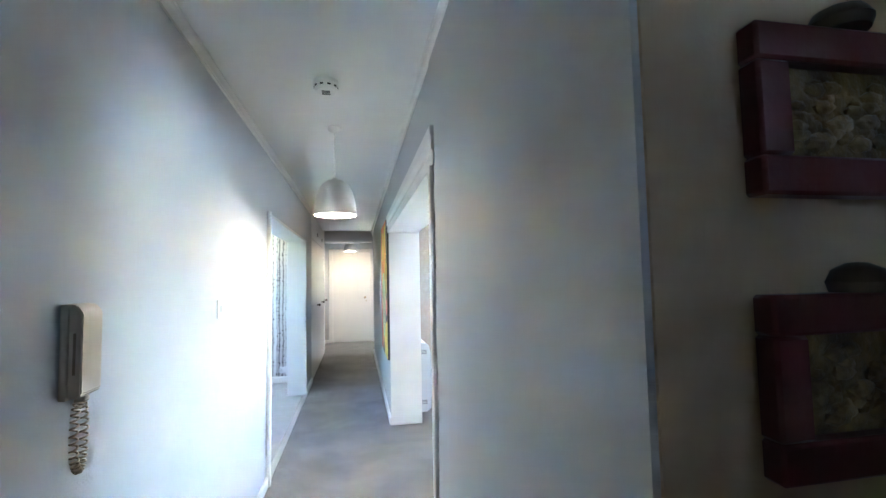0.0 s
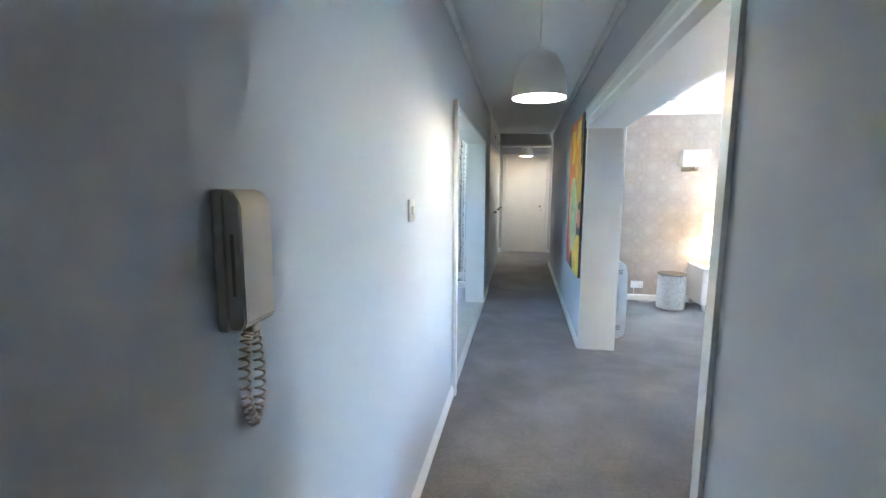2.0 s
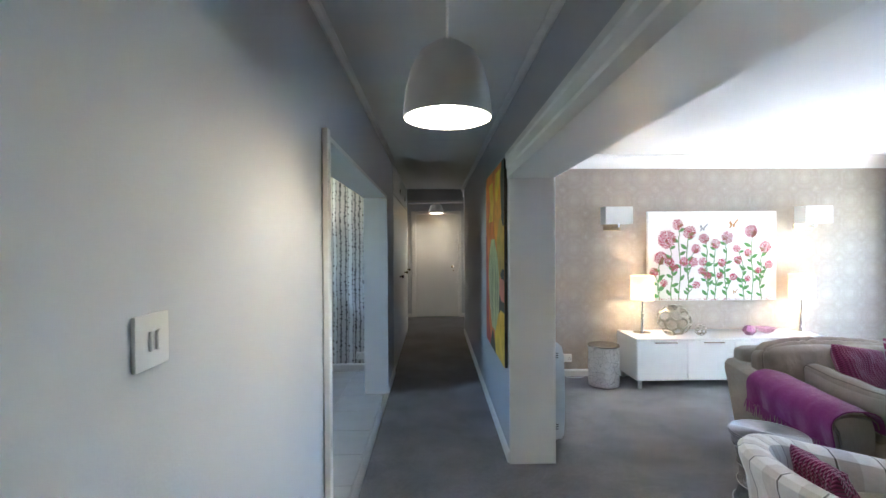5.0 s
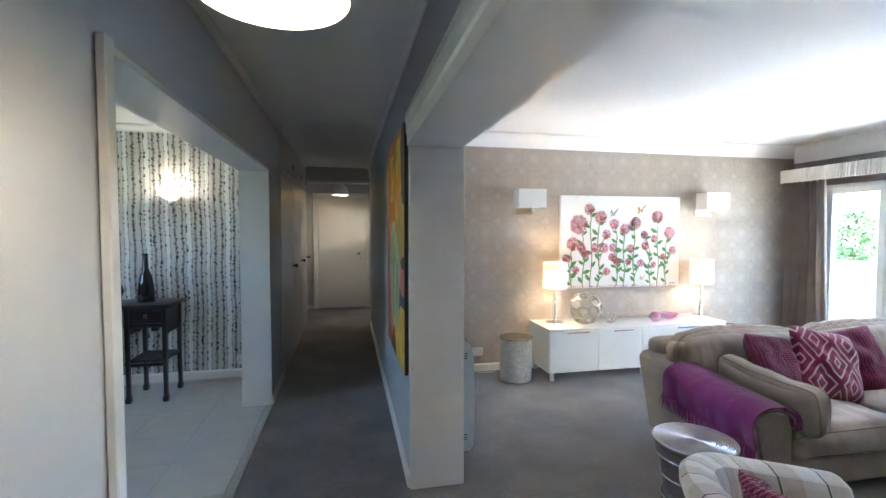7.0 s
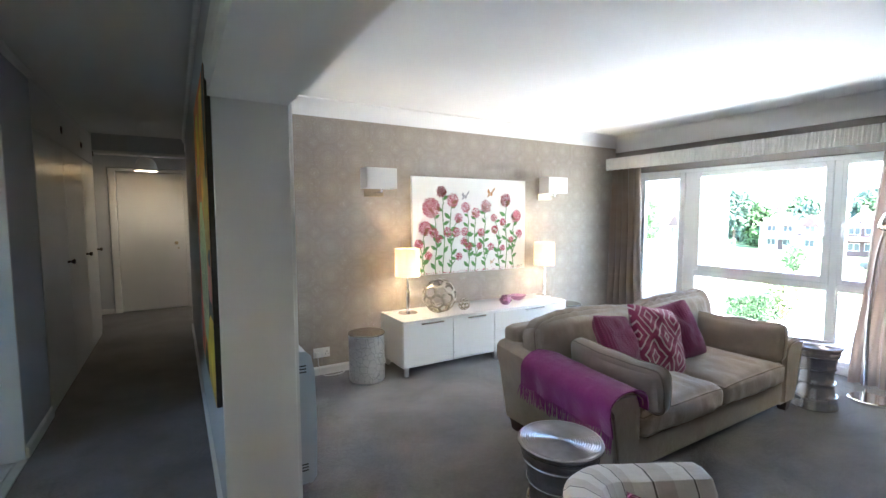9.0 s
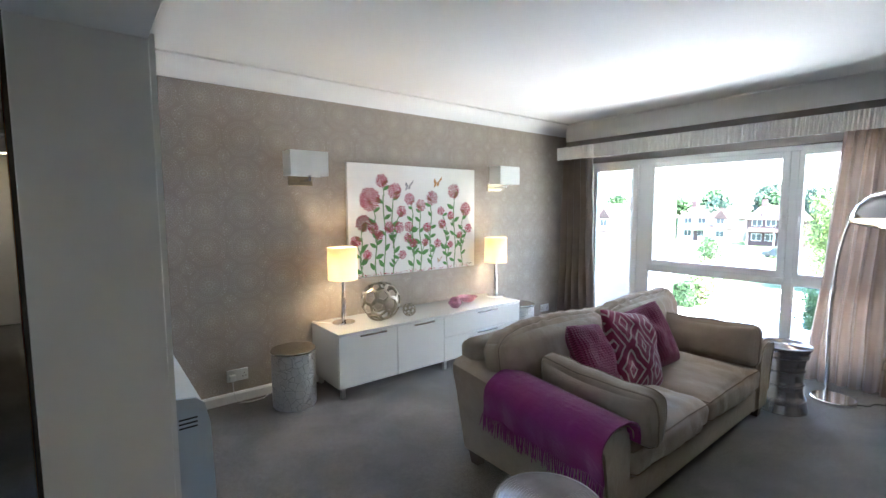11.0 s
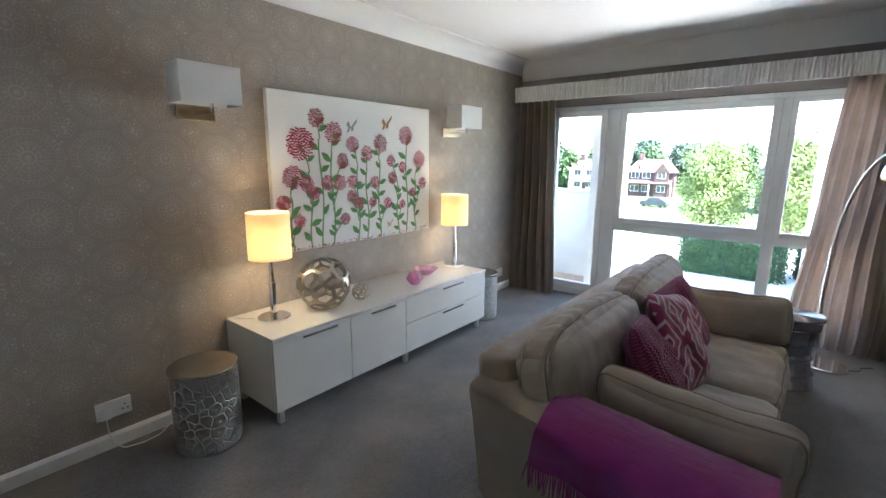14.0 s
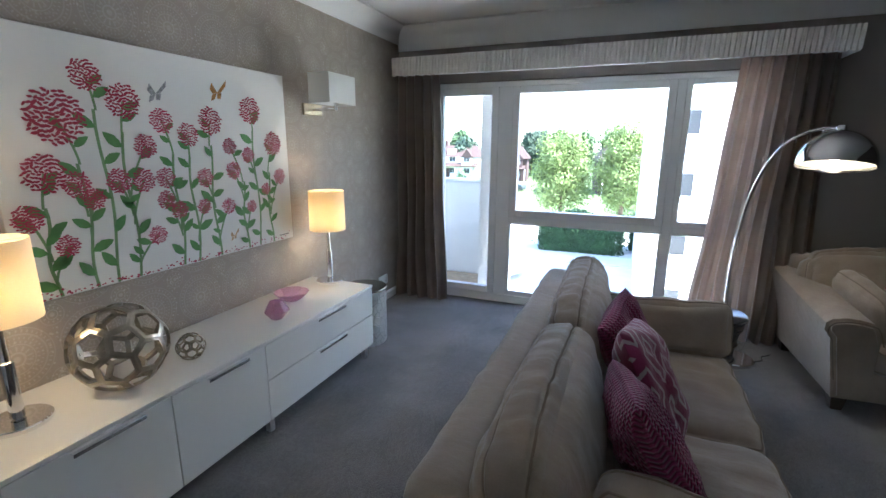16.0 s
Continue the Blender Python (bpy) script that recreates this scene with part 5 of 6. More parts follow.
def sofa(name, label, m, w, d, seats, arm=0.27):
    """Sofa with flared arms; front towards -y, middle of its floor plan at the origin."""
    t = thing(name, label, "sofa" if seats > 1 else "armchair", m)
    f, b, hw = -d / 2, d / 2, w / 2
    part("base", boxes((-hw + 0.13, hw - 0.13, f + 0.02, b - 0.05, 0.075, 0.24), bevel=0.02, seg=3), SUEDE, t)
    # flared arms with rounded tops, sloping gently to the front
    for s in (-1, 1):
        outline = [(hw - 0.090, 0.075), (hw - 0.070, 0.20), (hw - 0.030, 0.42), (hw - 0.004, 0.540), (hw - 0.006, 0.578), (hw - 0.030, 0.602), (hw - 0.09, 0.615), (hw - 0.15, 0.612), (hw - 0.21, 0.598), (hw - arm + 0.02, 0.565), (hw - arm, 0.50), (hw - arm, 0.075)]
        bm = bmesh.new()
        rows = []
        for k in range(13):
            g = k / 12
            ring = []
            for u, v in outline:
                low = ARM_SLOPE * (1 - g) ** 1.2 + 0.012 * math.sin(math.pi * g) if v > 0.45 else 0.0
                puff = 0.006 * noise.noise(Vector((g * 5, u * 9, v * 6 + s)))
                ring.append(bm.verts.new((s * (u + puff), f + (b - 0.02 - f) * g, v - low + puff)))
            rows.append(ring)
        for p, q in zip(rows, rows[1:]):
            for k in range(len(outline)):
                n = (k + 1) % len(outline)
                bm.faces.new((p[k], p[n], q[n], q[k]))
        ends = [bm.faces.new(rows[0][::-1]), bm.faces.new(rows[-1])]
        bmesh.ops.recalc_face_normals(bm, faces=bm.faces)
        bmesh.ops.bevel(bm, geom=list({e for c in ends for e in c.edges}), offset=0.022, segments=3, affect="EDGES")
        part("arm", bm, SUEDE, t)
        front = [(s * u * 1.0, f - 0.001, v - (ARM_SLOPE if v > 0.45 else 0.0)) for u, v in outline[1:11]]
        part("piping", tube([(x * (1 - 0.012), y, z - 0.010) for x, y, z in front], 0.0035, 6), SUEDE_SEAM, t)
    # padded back frame, higher than the arms
    top = softbox(w - 0.16, 0.155, 0.30, 0.05, 26, 0.008, 0.012, 5.0, 0.004)
    part("back_rail", placed(top, Matrix.Translation((0, b - 0.080, 0.545))), SUEDE, t)
    part("back_frame", boxes((-hw + 0.10, hw - 0.10, b - 0.15, b - 0.012, 0.075, 0.56), bevel=0.02, seg=3), SUEDE, t)
    inner = w - 2 * arm
    sw = inner / seats
    for k in range(seats):
        cx = -inner / 2 + sw * (k + 0.5)
        at = Matrix.Translation((cx, f + (d - 0.24) / 2 - 0.008, 0.318))
        shape = (sw - 0.006, d - 0.24, 0.165, 0.045, 30, 0.024, 0.016, 3.0 + k, 0.0, 0.018)
        seat = part("seat_cushion", placed(softbox(*shape), at), SUEDE, t)
        for level in (0.76, -0.76):
            part("piping", tube([at @ p for p in seam_line("z", level, *shape)], 0.0035, 6, closed=True), SUEDE_SEAM, seat)
    bw = (w - 0.20) / seats
    for k in range(seats):
        cx = -(w - 0.20) / 2 + bw * (k + 0.5)
        turn = Matrix.Translation((cx, b - 0.262, 0.570)) @ Matrix.Rotation(radians(-15), 4, "X") @ Matrix.Rotation(radians(1.0 - 2 * k), 4, "Y")
        peak = (lambda u: 0.045 * max(0.0, u.x) ** 5 - 0.030 * max(0.0, -u.x) ** 3) if k else (lambda u: -0.040 * max(0.0, -u.x) ** 4 - 0.012 * max(0.0, u.x) ** 4)
        shape = (bw - 0.01, 0.205, 0.385, 0.080, 64, 0.036, 0.012, 9.0 + 4 * k, 0.0120, 0.0, 0.55, peak)
        back = part("back_cushion", placed(softbox(*shape), turn), SUEDE, t)
        for level in (-0.48, 0.48):
            part("piping", tube([turn @ p for p in seam_line("y", level, *shape)], 0.0038, 6, closed=True), SUEDE_SEAM, back)
    for sx in (-1, 1):
        for y in (f + 0.06, b - 0.11):
            bm = tube([(sx * (hw - 0.13), y, 0.0), (sx * (hw - 0.13), y, 0.08)], [0.036, 0.052], 4)
            part("foot", bm, WOOD_FOOT, t, smooth=False)
    return t


SX, SY, SW, SD = 3.14, 4.610, 2.12, 0.930
sofa("sofa", "beige suede two-seat sofa with flared arms and loose cushions", pose(SX, SY, 0), SW, SD, 2)


def arm_pillow(m, label, group="arm pillows", lift=None):
    t = thing("arm_pillow", label, "cushion", m, group)
    shape = (0.135, 0.60, 0.255, 0.050, 28, 0.020, 0.020, 21.0, 0.0, 0.0, 0.0, lift)
    body = part("body", softbox(*shape), SUEDE, t)
    for level in (-0.45, 0.45):
        part("piping", tube(seam_line("x", level, *shape), 0.0038, 6, closed=True), SUEDE_SEAM, body)
    return t


arm_pillow(pose(2.435, 4.375, 0.515, 2, -12, 0), "beige suede pillow leaning on the sofa arm with the throw", lift=lambda u: 0.045 * max(0.0, u.y) ** 2 + 0.030 * max(0.0, -u.y) ** 3 - 0.020)
arm_pillow(pose(3.865, 4.445, 0.515, 0, -12, 187), "beige suede pillow leaning on the bare sofa arm", lift=lambda u: 0.035 * abs(u.y) ** 3 - 0.010)


def cushion(m, size, material, label):
    t = thing("scatter_cushion", label, "cushion", m, "sofa scatter cushions")
    part("cover", scatter_cushion(size, 0.15, m.translation.x * 3), material, t)


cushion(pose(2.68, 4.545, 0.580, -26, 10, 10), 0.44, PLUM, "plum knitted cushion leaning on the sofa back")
cushion(pose(3.04, 4.535, 0.590, -26, 12, -8), 0.46, DIAMOND, "plum cushion woven with pale diamonds on the sofa")
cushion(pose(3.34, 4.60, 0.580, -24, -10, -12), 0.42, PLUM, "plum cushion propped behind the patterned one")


def throw():
    t = thing("throw_blanket", "magenta wool throw with a fringe draped over the sofa arm", "throw", pose(2.08, 4.45, 0))
    path = [(0.275, 0.50), (0.265, 0.575), (0.215, 0.612), (0.14, 0.628), (0.07, 0.627), (0.012, 0.606), (-0.014, 0.57), (-0.012, 0.52), (0.002, 0.47), (0.018, 0.42), (0.030, 0.37)]
    rows, n = len(path), 48
    bm, grid = bmesh.new(), []
    for j in range(n + 1):
        v = j / n
        line = []
        for i, (x, z) in enumerate(path):
            f = i / (rows - 1)
            drop = max(0.0, f - 0.55) / 0.45
            y = 0.300 - 0.635 * v + 0.04 * drop * (1 - v)
            wave = abs(0.012 * math.sin(9 * v + 1.5) * drop) + 0.005 * (1 + math.sin(27 * v + 2 * noise.noise(Vector((v * 5, 0, 1))))) * drop
            g = min(1.0, max(0.0, (y + 4.45 - (SY - SD / 2)) / SD))
            low = ARM_SLOPE * (1 - g) ** 1.2 + 0.012 * math.sin(math.pi * g)
            rumple = 0.007 * noise.noise(Vector((x * 10, y * 7, 3.0))) + 0.004 * noise.noise(Vector((x * 22, y * 24, 8.0)))
            fall = low * (1 - 0.75 * drop) - 0.035 * drop * (0.5 - v)
            line.append(bm.verts.new((x - wave - 0.012 * drop, y, z - fall + abs(rumple) + 0.004)))
        grid.append(line)
    for j in range(n):
        for i in range(rows - 1):
            bm.faces.new((grid[j][i], grid[j][i + 1], grid[j + 1][i + 1], grid[j + 1][i]))
    edge = [g[-1].co.copy() for g in grid]
    bmesh.ops.recalc_face_normals(bm, faces=bm.faces)
    bmesh.ops.subdivide_edges(bm, edges=bm.edges[:], cuts=1, use_grid_fill=True, smooth=0.6)
    bmesh.ops.solidify(bm, geom=bm.faces[:], thickness=0.007)
    cloth = part("cloth", bm, MAGENTA, t)
    rng = random.Random(2)
    fr = bmesh.new()
    for k in range(110):
        f = k / 109 * n
        j = min(int(f), n - 1)
        p = edge[j].lerp(edge[j + 1], f - j)
        a, c = rng.uniform(-0.012, 0.012), rng.uniform(-0.008, 0.012)
        length = rng.uniform(0.06, 0.085)
        tube([p + Vector((-0.002, 0, 0.004)), p + Vector((-0.004 - c * 0.4, a * 0.5, -length * 0.5)), p + Vector((-0.003 - c, a, -length))], [0.0022, 0.0026, 0.0014], 4, fr)
    part("fringe", fr, MAGENTA, cloth, "twisted wool fringe")


throw()

# armchair by the window
AC = pose(4.77, 3.04, 0, 0, 0, -88)
sofa("armchair", "beige suede armchair standing in front of the curtain", AC, 1.22, 0.95, 1, 0.25)
arm_pillow(AC @ pose(-0.30, -0.10, 0.52, 4, -14, 0), "beige suede pillow leaning inside the armchair", "armchair pillows")


def chevron_weave():
    m = fabric("chevron_weave", (0.36, 0.06, 0.10), 0.9)
    n = Nodes(m)
    u, v, w = n.coord()
    zig = n.math("ABSOLUTE", n.math("SUBTRACT", n.math("FRACT", n.math("DIVIDE", u, 0.05)), 0.5))
    line = n.smooth(n.math("SINE", n.math("MULTIPLY", n.math("ADD", w, n.math("MULTIPLY", zig, 0.03)), 330.0)), 0.0, 0.4)
    n.color(n.mix(line, (0.33, 0.04, 0.08), (0.62, 0.50, 0.48)))
    return m


_t = thing("scatter_cushion", "pink and white chevron cushion in the armchair", "cushion", AC @ pose(0.02, 0.10, 0.56, -20, 4, 4))
part("cover", scatter_cushion(0.36, 0.13, 5.0), chevron_weave(), _t)


# striped tub chair near the opening
def striped():
    m = fabric("striped_cotton", (0.60, 0.55, 0.50), 0.85)
    n = Nodes(m)
    u = n.tree.nodes.new("ShaderNodeAttribute")
    u.attribute_name = "stripe"
    s = n.math("FRACT", u.outputs["Fac"])
    wide = n.math("MULTIPLY", n.smooth(s, 0.50, 0.515), n.math("SUBTRACT", 1.0, n.smooth(s, 0.93, 0.945)))
    thin = n.math("SUBTRACT", 1.0, n.smooth(n.math("ABSOLUTE", n.math("SUBTRACT", s, 0.46)), 0.016, 0.03))
    c = n.mix(wide, (0.66, 0.62, 0.575), (0.54, 0.48, 0.435))
    n.color(n.mix(thin, c, (0.10, 0.08, 0.07)))
    return m


def tub_chair(m):
    t = thing("tub_chair", "striped cream and brown tub chair with a rolled back", "armchair", m)
    cloth = striped()
    n, bm = 64, bmesh.new()
    lay = bm.verts.layers.float.new("stripe")
    rings = []
    for k in range(n + 1):
        a = radians(-128 + 256 * k / n)
        c = 0.5 + 0.5 * math.cos(a)
        top = 0.485 + 0.195 * c ** 0.8
        ro = 0.362 + 0.012 * c
        out = Vector((math.sin(a), math.cos(a), 0))
        if abs(a) > math.pi / 2:
            x = math.copysign(1, a)
            out_p = Vector((x, 0, 0))
            along = Vector((0, -math.cos(math.pi - abs(a)), 0)) * 0.55
            place = lambda r: out_p * r + along
        else:
            place = lambda r: out * r
        prof = [(ro - 0.075, 0.10), (ro - 0.05, 0.30), (ro - 0.02, top - 0.12), (ro + 0.004, top - 0.05), (ro + 0.006, top - 0.02), (ro - 0.012, top - 0.002), (ro - 0.05, top), (ro - 0.095, top - 0.018), (ro - 0.115, top - 0.06), (ro - 0.13, top - 0.16), (ro - 0.14, 0.34)]
        line = []
        for r, z in prof:
            v = bm.verts.new(place(r) + Vector((0, 0, z)))
            v[lay] = k / n * 13.0
            line.append(v)
        rings.append(line)
    for p, q in zip(rings, rings[1:]):
        for i in range(len(p) - 1):
            bm.faces.new((p[i], p[i + 1], q[i + 1], q[i]))
    bm.faces.new(rings[0][::-1]), bm.faces.new(rings[-1])
    bmesh.ops.recalc_face_normals(bm, faces=bm.faces)
    part("shell", bm, cloth, t, "striped upholstered shell")
    part("seat", placed(softbox(0.56, 0.62, 0.16, 0.05, 10, 0.02, 0.01, 4.0), Matrix.Translation((0, -0.06, 0.37))), SUEDE, t)
    part("seat_base", boxes((-0.31, 0.31, -0.36, 0.28, 0.09, 0.29), bevel=0.03, seg=2), cloth, t)
    for x, y in ((-0.27, -0.30), (0.27, -0.30), (-0.2, 0.22), (0.2, 0.22)):
        part("leg", tube([(x, y, 0), (x, y, 0.10)], [0.018, 0.026], 12), WOOD_FOOT, t)
    return t


TUB = pose(1.47, 3.32, 0, 0, 0, 80)
tub_chair(TUB)
_t = thing("scatter_cushion", "plum cushion on the seat of the striped chair", "cushion", TUB @ pose(0.0, 0.12, 0.555, -24, 0, 0))
part("cover", scatter_cushion(0.28, 0.11, 2.0), PLUM, _t)

# ---- metal side tables and the arc lamp ----
SPUN = mat("spun_aluminium", (0.48, 0.47, 0.47), 0.24, 1.0, vary=0.05, vary_scale=20)

TURNED = mat("turned_aluminium", (0.34, 0.32, 0.33), 0.30, 1.0, vary=0.12, vary_scale=20)


def side_table(x, y, k, label):
    t = thing("side_table", label, "side table", pose(x, y, 0), "hourglass side tables")
    prof = [(0.0, 0.0), (0.168, 0.0), (0.172, 0.006), (0.168, 0.014)]
    for i in range(25):
        z = 0.016 + 0.42 * i / 24
        waist = 0.128 + 0.042 * abs(2 * i / 24 - 1) ** 1.8
        prof.append((waist + (0.006 if i in (3, 4, 9, 10, 15, 16, 21, 22) and i % 3 else 0.0), z))
    prof += [(0.176, 0.440), (0.180, 0.446), (0.180, 0.456)]
    part("body", lathe([(a * k, b) for a, b in prof], 56), SPUN, t, "ribbed hourglass body of spun metal")
    for z, r in ((0.09, 0.155), (0.19, 0.139), (0.29, 0.139), (0.385, 0.157)):
        ring = [(r * k * math.cos(2 * math.pi * i / 48), r * k * math.sin(2 * math.pi * i / 48), z) for i in range(48)]
        part("rib", tube(ring, 0.0045, 6, closed=True), SPUN, t)
    top = [(0.180, 0.456), (0.178, 0.462), (0.170, 0.463)]
    for i in range(16):
        r = 0.160 - 0.01 * i
        top += [(r + 0.0062, 0.4590), (r + 0.0015, 0.4628)]
    top += [(0, 0.4615)]
    part("tabletop", lathe([(max(a, 0) * k, b) for a, b in top], 56), TURNED, t, "top with fine turned rings")


side_table(1.69, 4.075, 1.0, "silver hourglass side table in front of the draped sofa arm")
side_table(4.345, 4.125, 0.88, "silver hourglass side table between sofa and arc lamp")


def arc_lamp():
    t = thing("floor_lamp", "chrome arc floor lamp with a dome shade, lit", "floor lamp", pose(4.78, 3.92, 0))
    dx, dy = -0.768, -0.640
    part("base", lathe([(0, 0), (0.132, 0), (0.135, 0.005), (0.134, 0.018), (0.128, 0.024), (0.02, 0.026), (0, 0.026)], 48), CHROME, t)
    line = [(-0.085, 0.02), (-0.09, 0.20), (-0.10, 0.40), (-0.10, 0.60), (-0.087, 0.83), (-0.062, 1.03), (-0.012, 1.21), (0.055, 1.343), (0.138, 1.436), (0.235, 1.486), (0.330, 1.506), (0.392, 1.505)]
    pts = []
    for k in range(len(line) - 1):
        a, b = line[max(k - 1, 0)], line[k]
        c, d = line[k + 1], line[min(k + 2, len(line) - 1)]
        for i in range(4):
            f = i / 4
            h = [0.5 * (2 * b[j] + (c[j] - a[j]) * f + (2 * a[j] - 5 * b[j] + 4 * c[j] - d[j]) * f * f + (3 * b[j] - a[j] - 3 * c[j] + d[j]) * f ** 3) for j in (0, 1)]
            pts.append((dx * h[0], dy * h[0], h[1]))
    pts.append((dx * 0.392, dy * 0.392, 1.505))
    part("pole", tube(pts[:18], 0.0135, 14), CHROME, t)
    part("arc", tube(pts[17:], 0.010, 12), CHROME, t)
    part("joint", lathe([(0, 0.78), (0.017, 0.78), (0.018, 0.80), (0.017, 0.84), (0, 0.84)], 16, at=(dx * -0.087, dy * -0.087, 0)), CHROME, t)
    cx, cy = dx * 0.395, dy * 0.395
    prof = [(0.0, 1.515), (0.022, 1.514), (0.024, 1.492)]
    for k in range(11):
        a = radians(8 + 82 * k / 10)
        prof.append((0.172 * math.sin(a), 1.318 + 0.172 * math.cos(a)))
    prof += [(0.172, 1.300), (0.169, 1.300), (0.167, 1.318)]
    for k in range(9, -1, -1):
        a = radians(8 + 82 * k / 10)
        prof.append((0.168 * math.sin(a), 1.318 + 0.166 * math.cos(a)))
    prof.append((0, 1.482))
    tip = Vector((cx, cy, 1.49))
    tilt = Matrix.Translation(tip) @ Matrix.Rotation(radians(13), 4, Vector((0.31, 0.95, 0))) @ Matrix.Translation(-tip)
    # Chrome darkened in its colour to imitate the dim room the dome mirrors.
    part("shade", placed(lathe(prof, 48, at=(cx, cy, 0)), tilt), mat("chrome_dim_reflection", (0.46, 0.45, 0.44), 0.06, 1.0), t, "mirror chrome dome shade")
    part("bulb", placed(lathe([(0, 1.33), (0.02, 1.335), (0.032, 1.37), (0.02, 1.42), (0, 1.44)], 16, at=(cx, cy, 0)), tilt), BULB, t)
    part("reflector", placed(lathe([(0.165, 1.318), (0.12, 1.42), (0.04, 1.465)], 32, at=(cx, cy, 0)), tilt), mat("white_reflector", (0.8, 0.78, 0.72), 0.6), t)
    part("flex", tube([(0.0, -0.12, 0.008), (0.05, -0.19, 0.006), (0.12, -0.20, 0.006), (0.17, -0.26, 0.006)], 0.0035, 6), SLOT, t)
    lamp("floor_lamp_light", "POINT", Matrix.Translation((4.78, 3.92, 0)) @ tilt @ pose(cx, cy, 1.335), 0.045, (1.0, 0.76, 0.46), radius=0.04)


arc_lamp()


# ---- outside: balcony, street, houses, trees ----
RENDER_WALL = mat("white_render", (0.78, 0.77, 0.74), 0.85, bump=0.2, bump_scale=60, vary=0.05, vary_scale=1.5)
DECK = mat("worn_deck", (0.36, 0.27, 0.18), 0.7, vary=0.2, vary_scale=14)
TARMAC = mat("pale_tarmac", (0.20, 0.20, 0.20), 0.95, vary=0.12, vary_scale=0.6, bump=0.3, bump_scale=60)
PAVING = mat("concrete_paving", (0.66, 0.645, 0.61), 0.9, vary=0.1, vary_scale=0.8)
GRASS = mat("rough_grass", (0.07, 0.11, 0.035), 0.9, vary=0.3, vary_scale=0.3)
ROOF = mat("red_roof_tile", (0.050, 0.032, 0.030), 0.85, vary=0.2, vary_scale=2.5)
BRICK = mat("red_brick", (0.070, 0.043, 0.043), 0.9, vary=0.25, vary_scale=6)
HOUSE_GLASS = mat("dark_window", (0.04, 0.045, 0.05), 0.45)
BARK = mat("bark", (0.11, 0.08, 0.055), 0.9, vary=0.3, vary_scale=8)
LEAVES = [mat("leaf_light", (0.15, 0.21, 0.06), 0.6, vary=0.35, vary_scale=1.2), mat("leaf_dark", (0.045, 0.09, 0.03), 0.65, vary=0.35, vary_scale=1.2), mat("leaf_blue", (0.05, 0.085, 0.055), 0.65, vary=0.3, vary_scale=1.2)]
GZ = -5.5

structure("ground", boxes((-300, 900, -600, 600, GZ - 1.0, GZ)), GRASS, "rough grass reaching into the distance")
structure("road", boxes((36.0, 43.0, -120, 120, GZ, GZ + 0.02)), TARMAC, "pale sunlit residential road")
structure("car_park", boxes((5.6, 29.0, -6.0, 30.0, GZ, GZ + 0.03)), PAVING, "sunlit concrete forecourt", category="pavement")
structure("pavement", boxes((29.0, 36.0, -120, 120, GZ, GZ + 0.12), (43.0, 45.0, -120, 120, GZ, GZ + 0.12)), PAVING, "concrete pavement with a kerb")
structure("outer_wall", boxes((5.34, 5.52, 6.37, 9.0, GZ, 6.0), (5.36, 5.52, -6.0, 3.71, GZ, 6.0), (5.36, 5.52, 3.71, 6.37, GZ, -0.15), (5.36, 5.52, 3.71, 6.37, 2.0, 6.0)), RENDER_WALL, "white rendered outside wall", category="wall")


def balcony():
    t = thing("balcony", "white walled balcony with a worn timber floor", "balcony", pose(5.53, 5.86, -0.12))
    part("slab", boxes((0, 0.95, 0.0, 3.0, -0.15, 0.02)), RENDER_WALL, t)
    part("parapet", boxes((0.86, 0.95, 0.10, 3.0, 0.02, 1.12)), RENDER_WALL, t)
    part("coping", boxes((0.84, 0.97, 0.10, 3.0, 1.12, 1.16), bevel=0.008), RENDER_WALL, t)
    part("side_wall", boxes((0.0, 0.95, 0.0, 0.098, 0.02, 2.6)), RENDER_WALL, t)
    part("end_wall", boxes((0.0, 0.95, 3.0, 3.1, -0.15, 2.6)), RENDER_WALL, t)
    for k in range(8):
        part("board", boxes((0.01 + 0.105 * k, 0.11 + 0.105 * k, 0.10, 2.99, 0.022, 0.045), bevel=0.003), DECK, t)


balcony()


def flats_wing():
    t = thing("apartment_block", "white rendered apartment wing with dark windows", "building", pose(20.0, 4.0, GZ))
    part("wall", boxes((0, 12, -14, 0, 0, 16)), RENDER_WALL, t)
    part("roof", boxes((-0.3, 12.3, -14.3, 0.3, 16, 16.4)), PAVING, t)
    for row in range(6):
        for col in range(4):
            z, y = 0.76 + 2.2 * row, -1.56 - 3.2 * col
            w = part("window", boxes((-0.03, 0.03, y, y + 0.89, z, z + 0.89)), PVC, t)
            part("pane", boxes((-0.045, -0.031, y + 0.04, y + 0.85, z + 0.04, z + 0.85)), HOUSE_GLASS, w)


flats_wing()


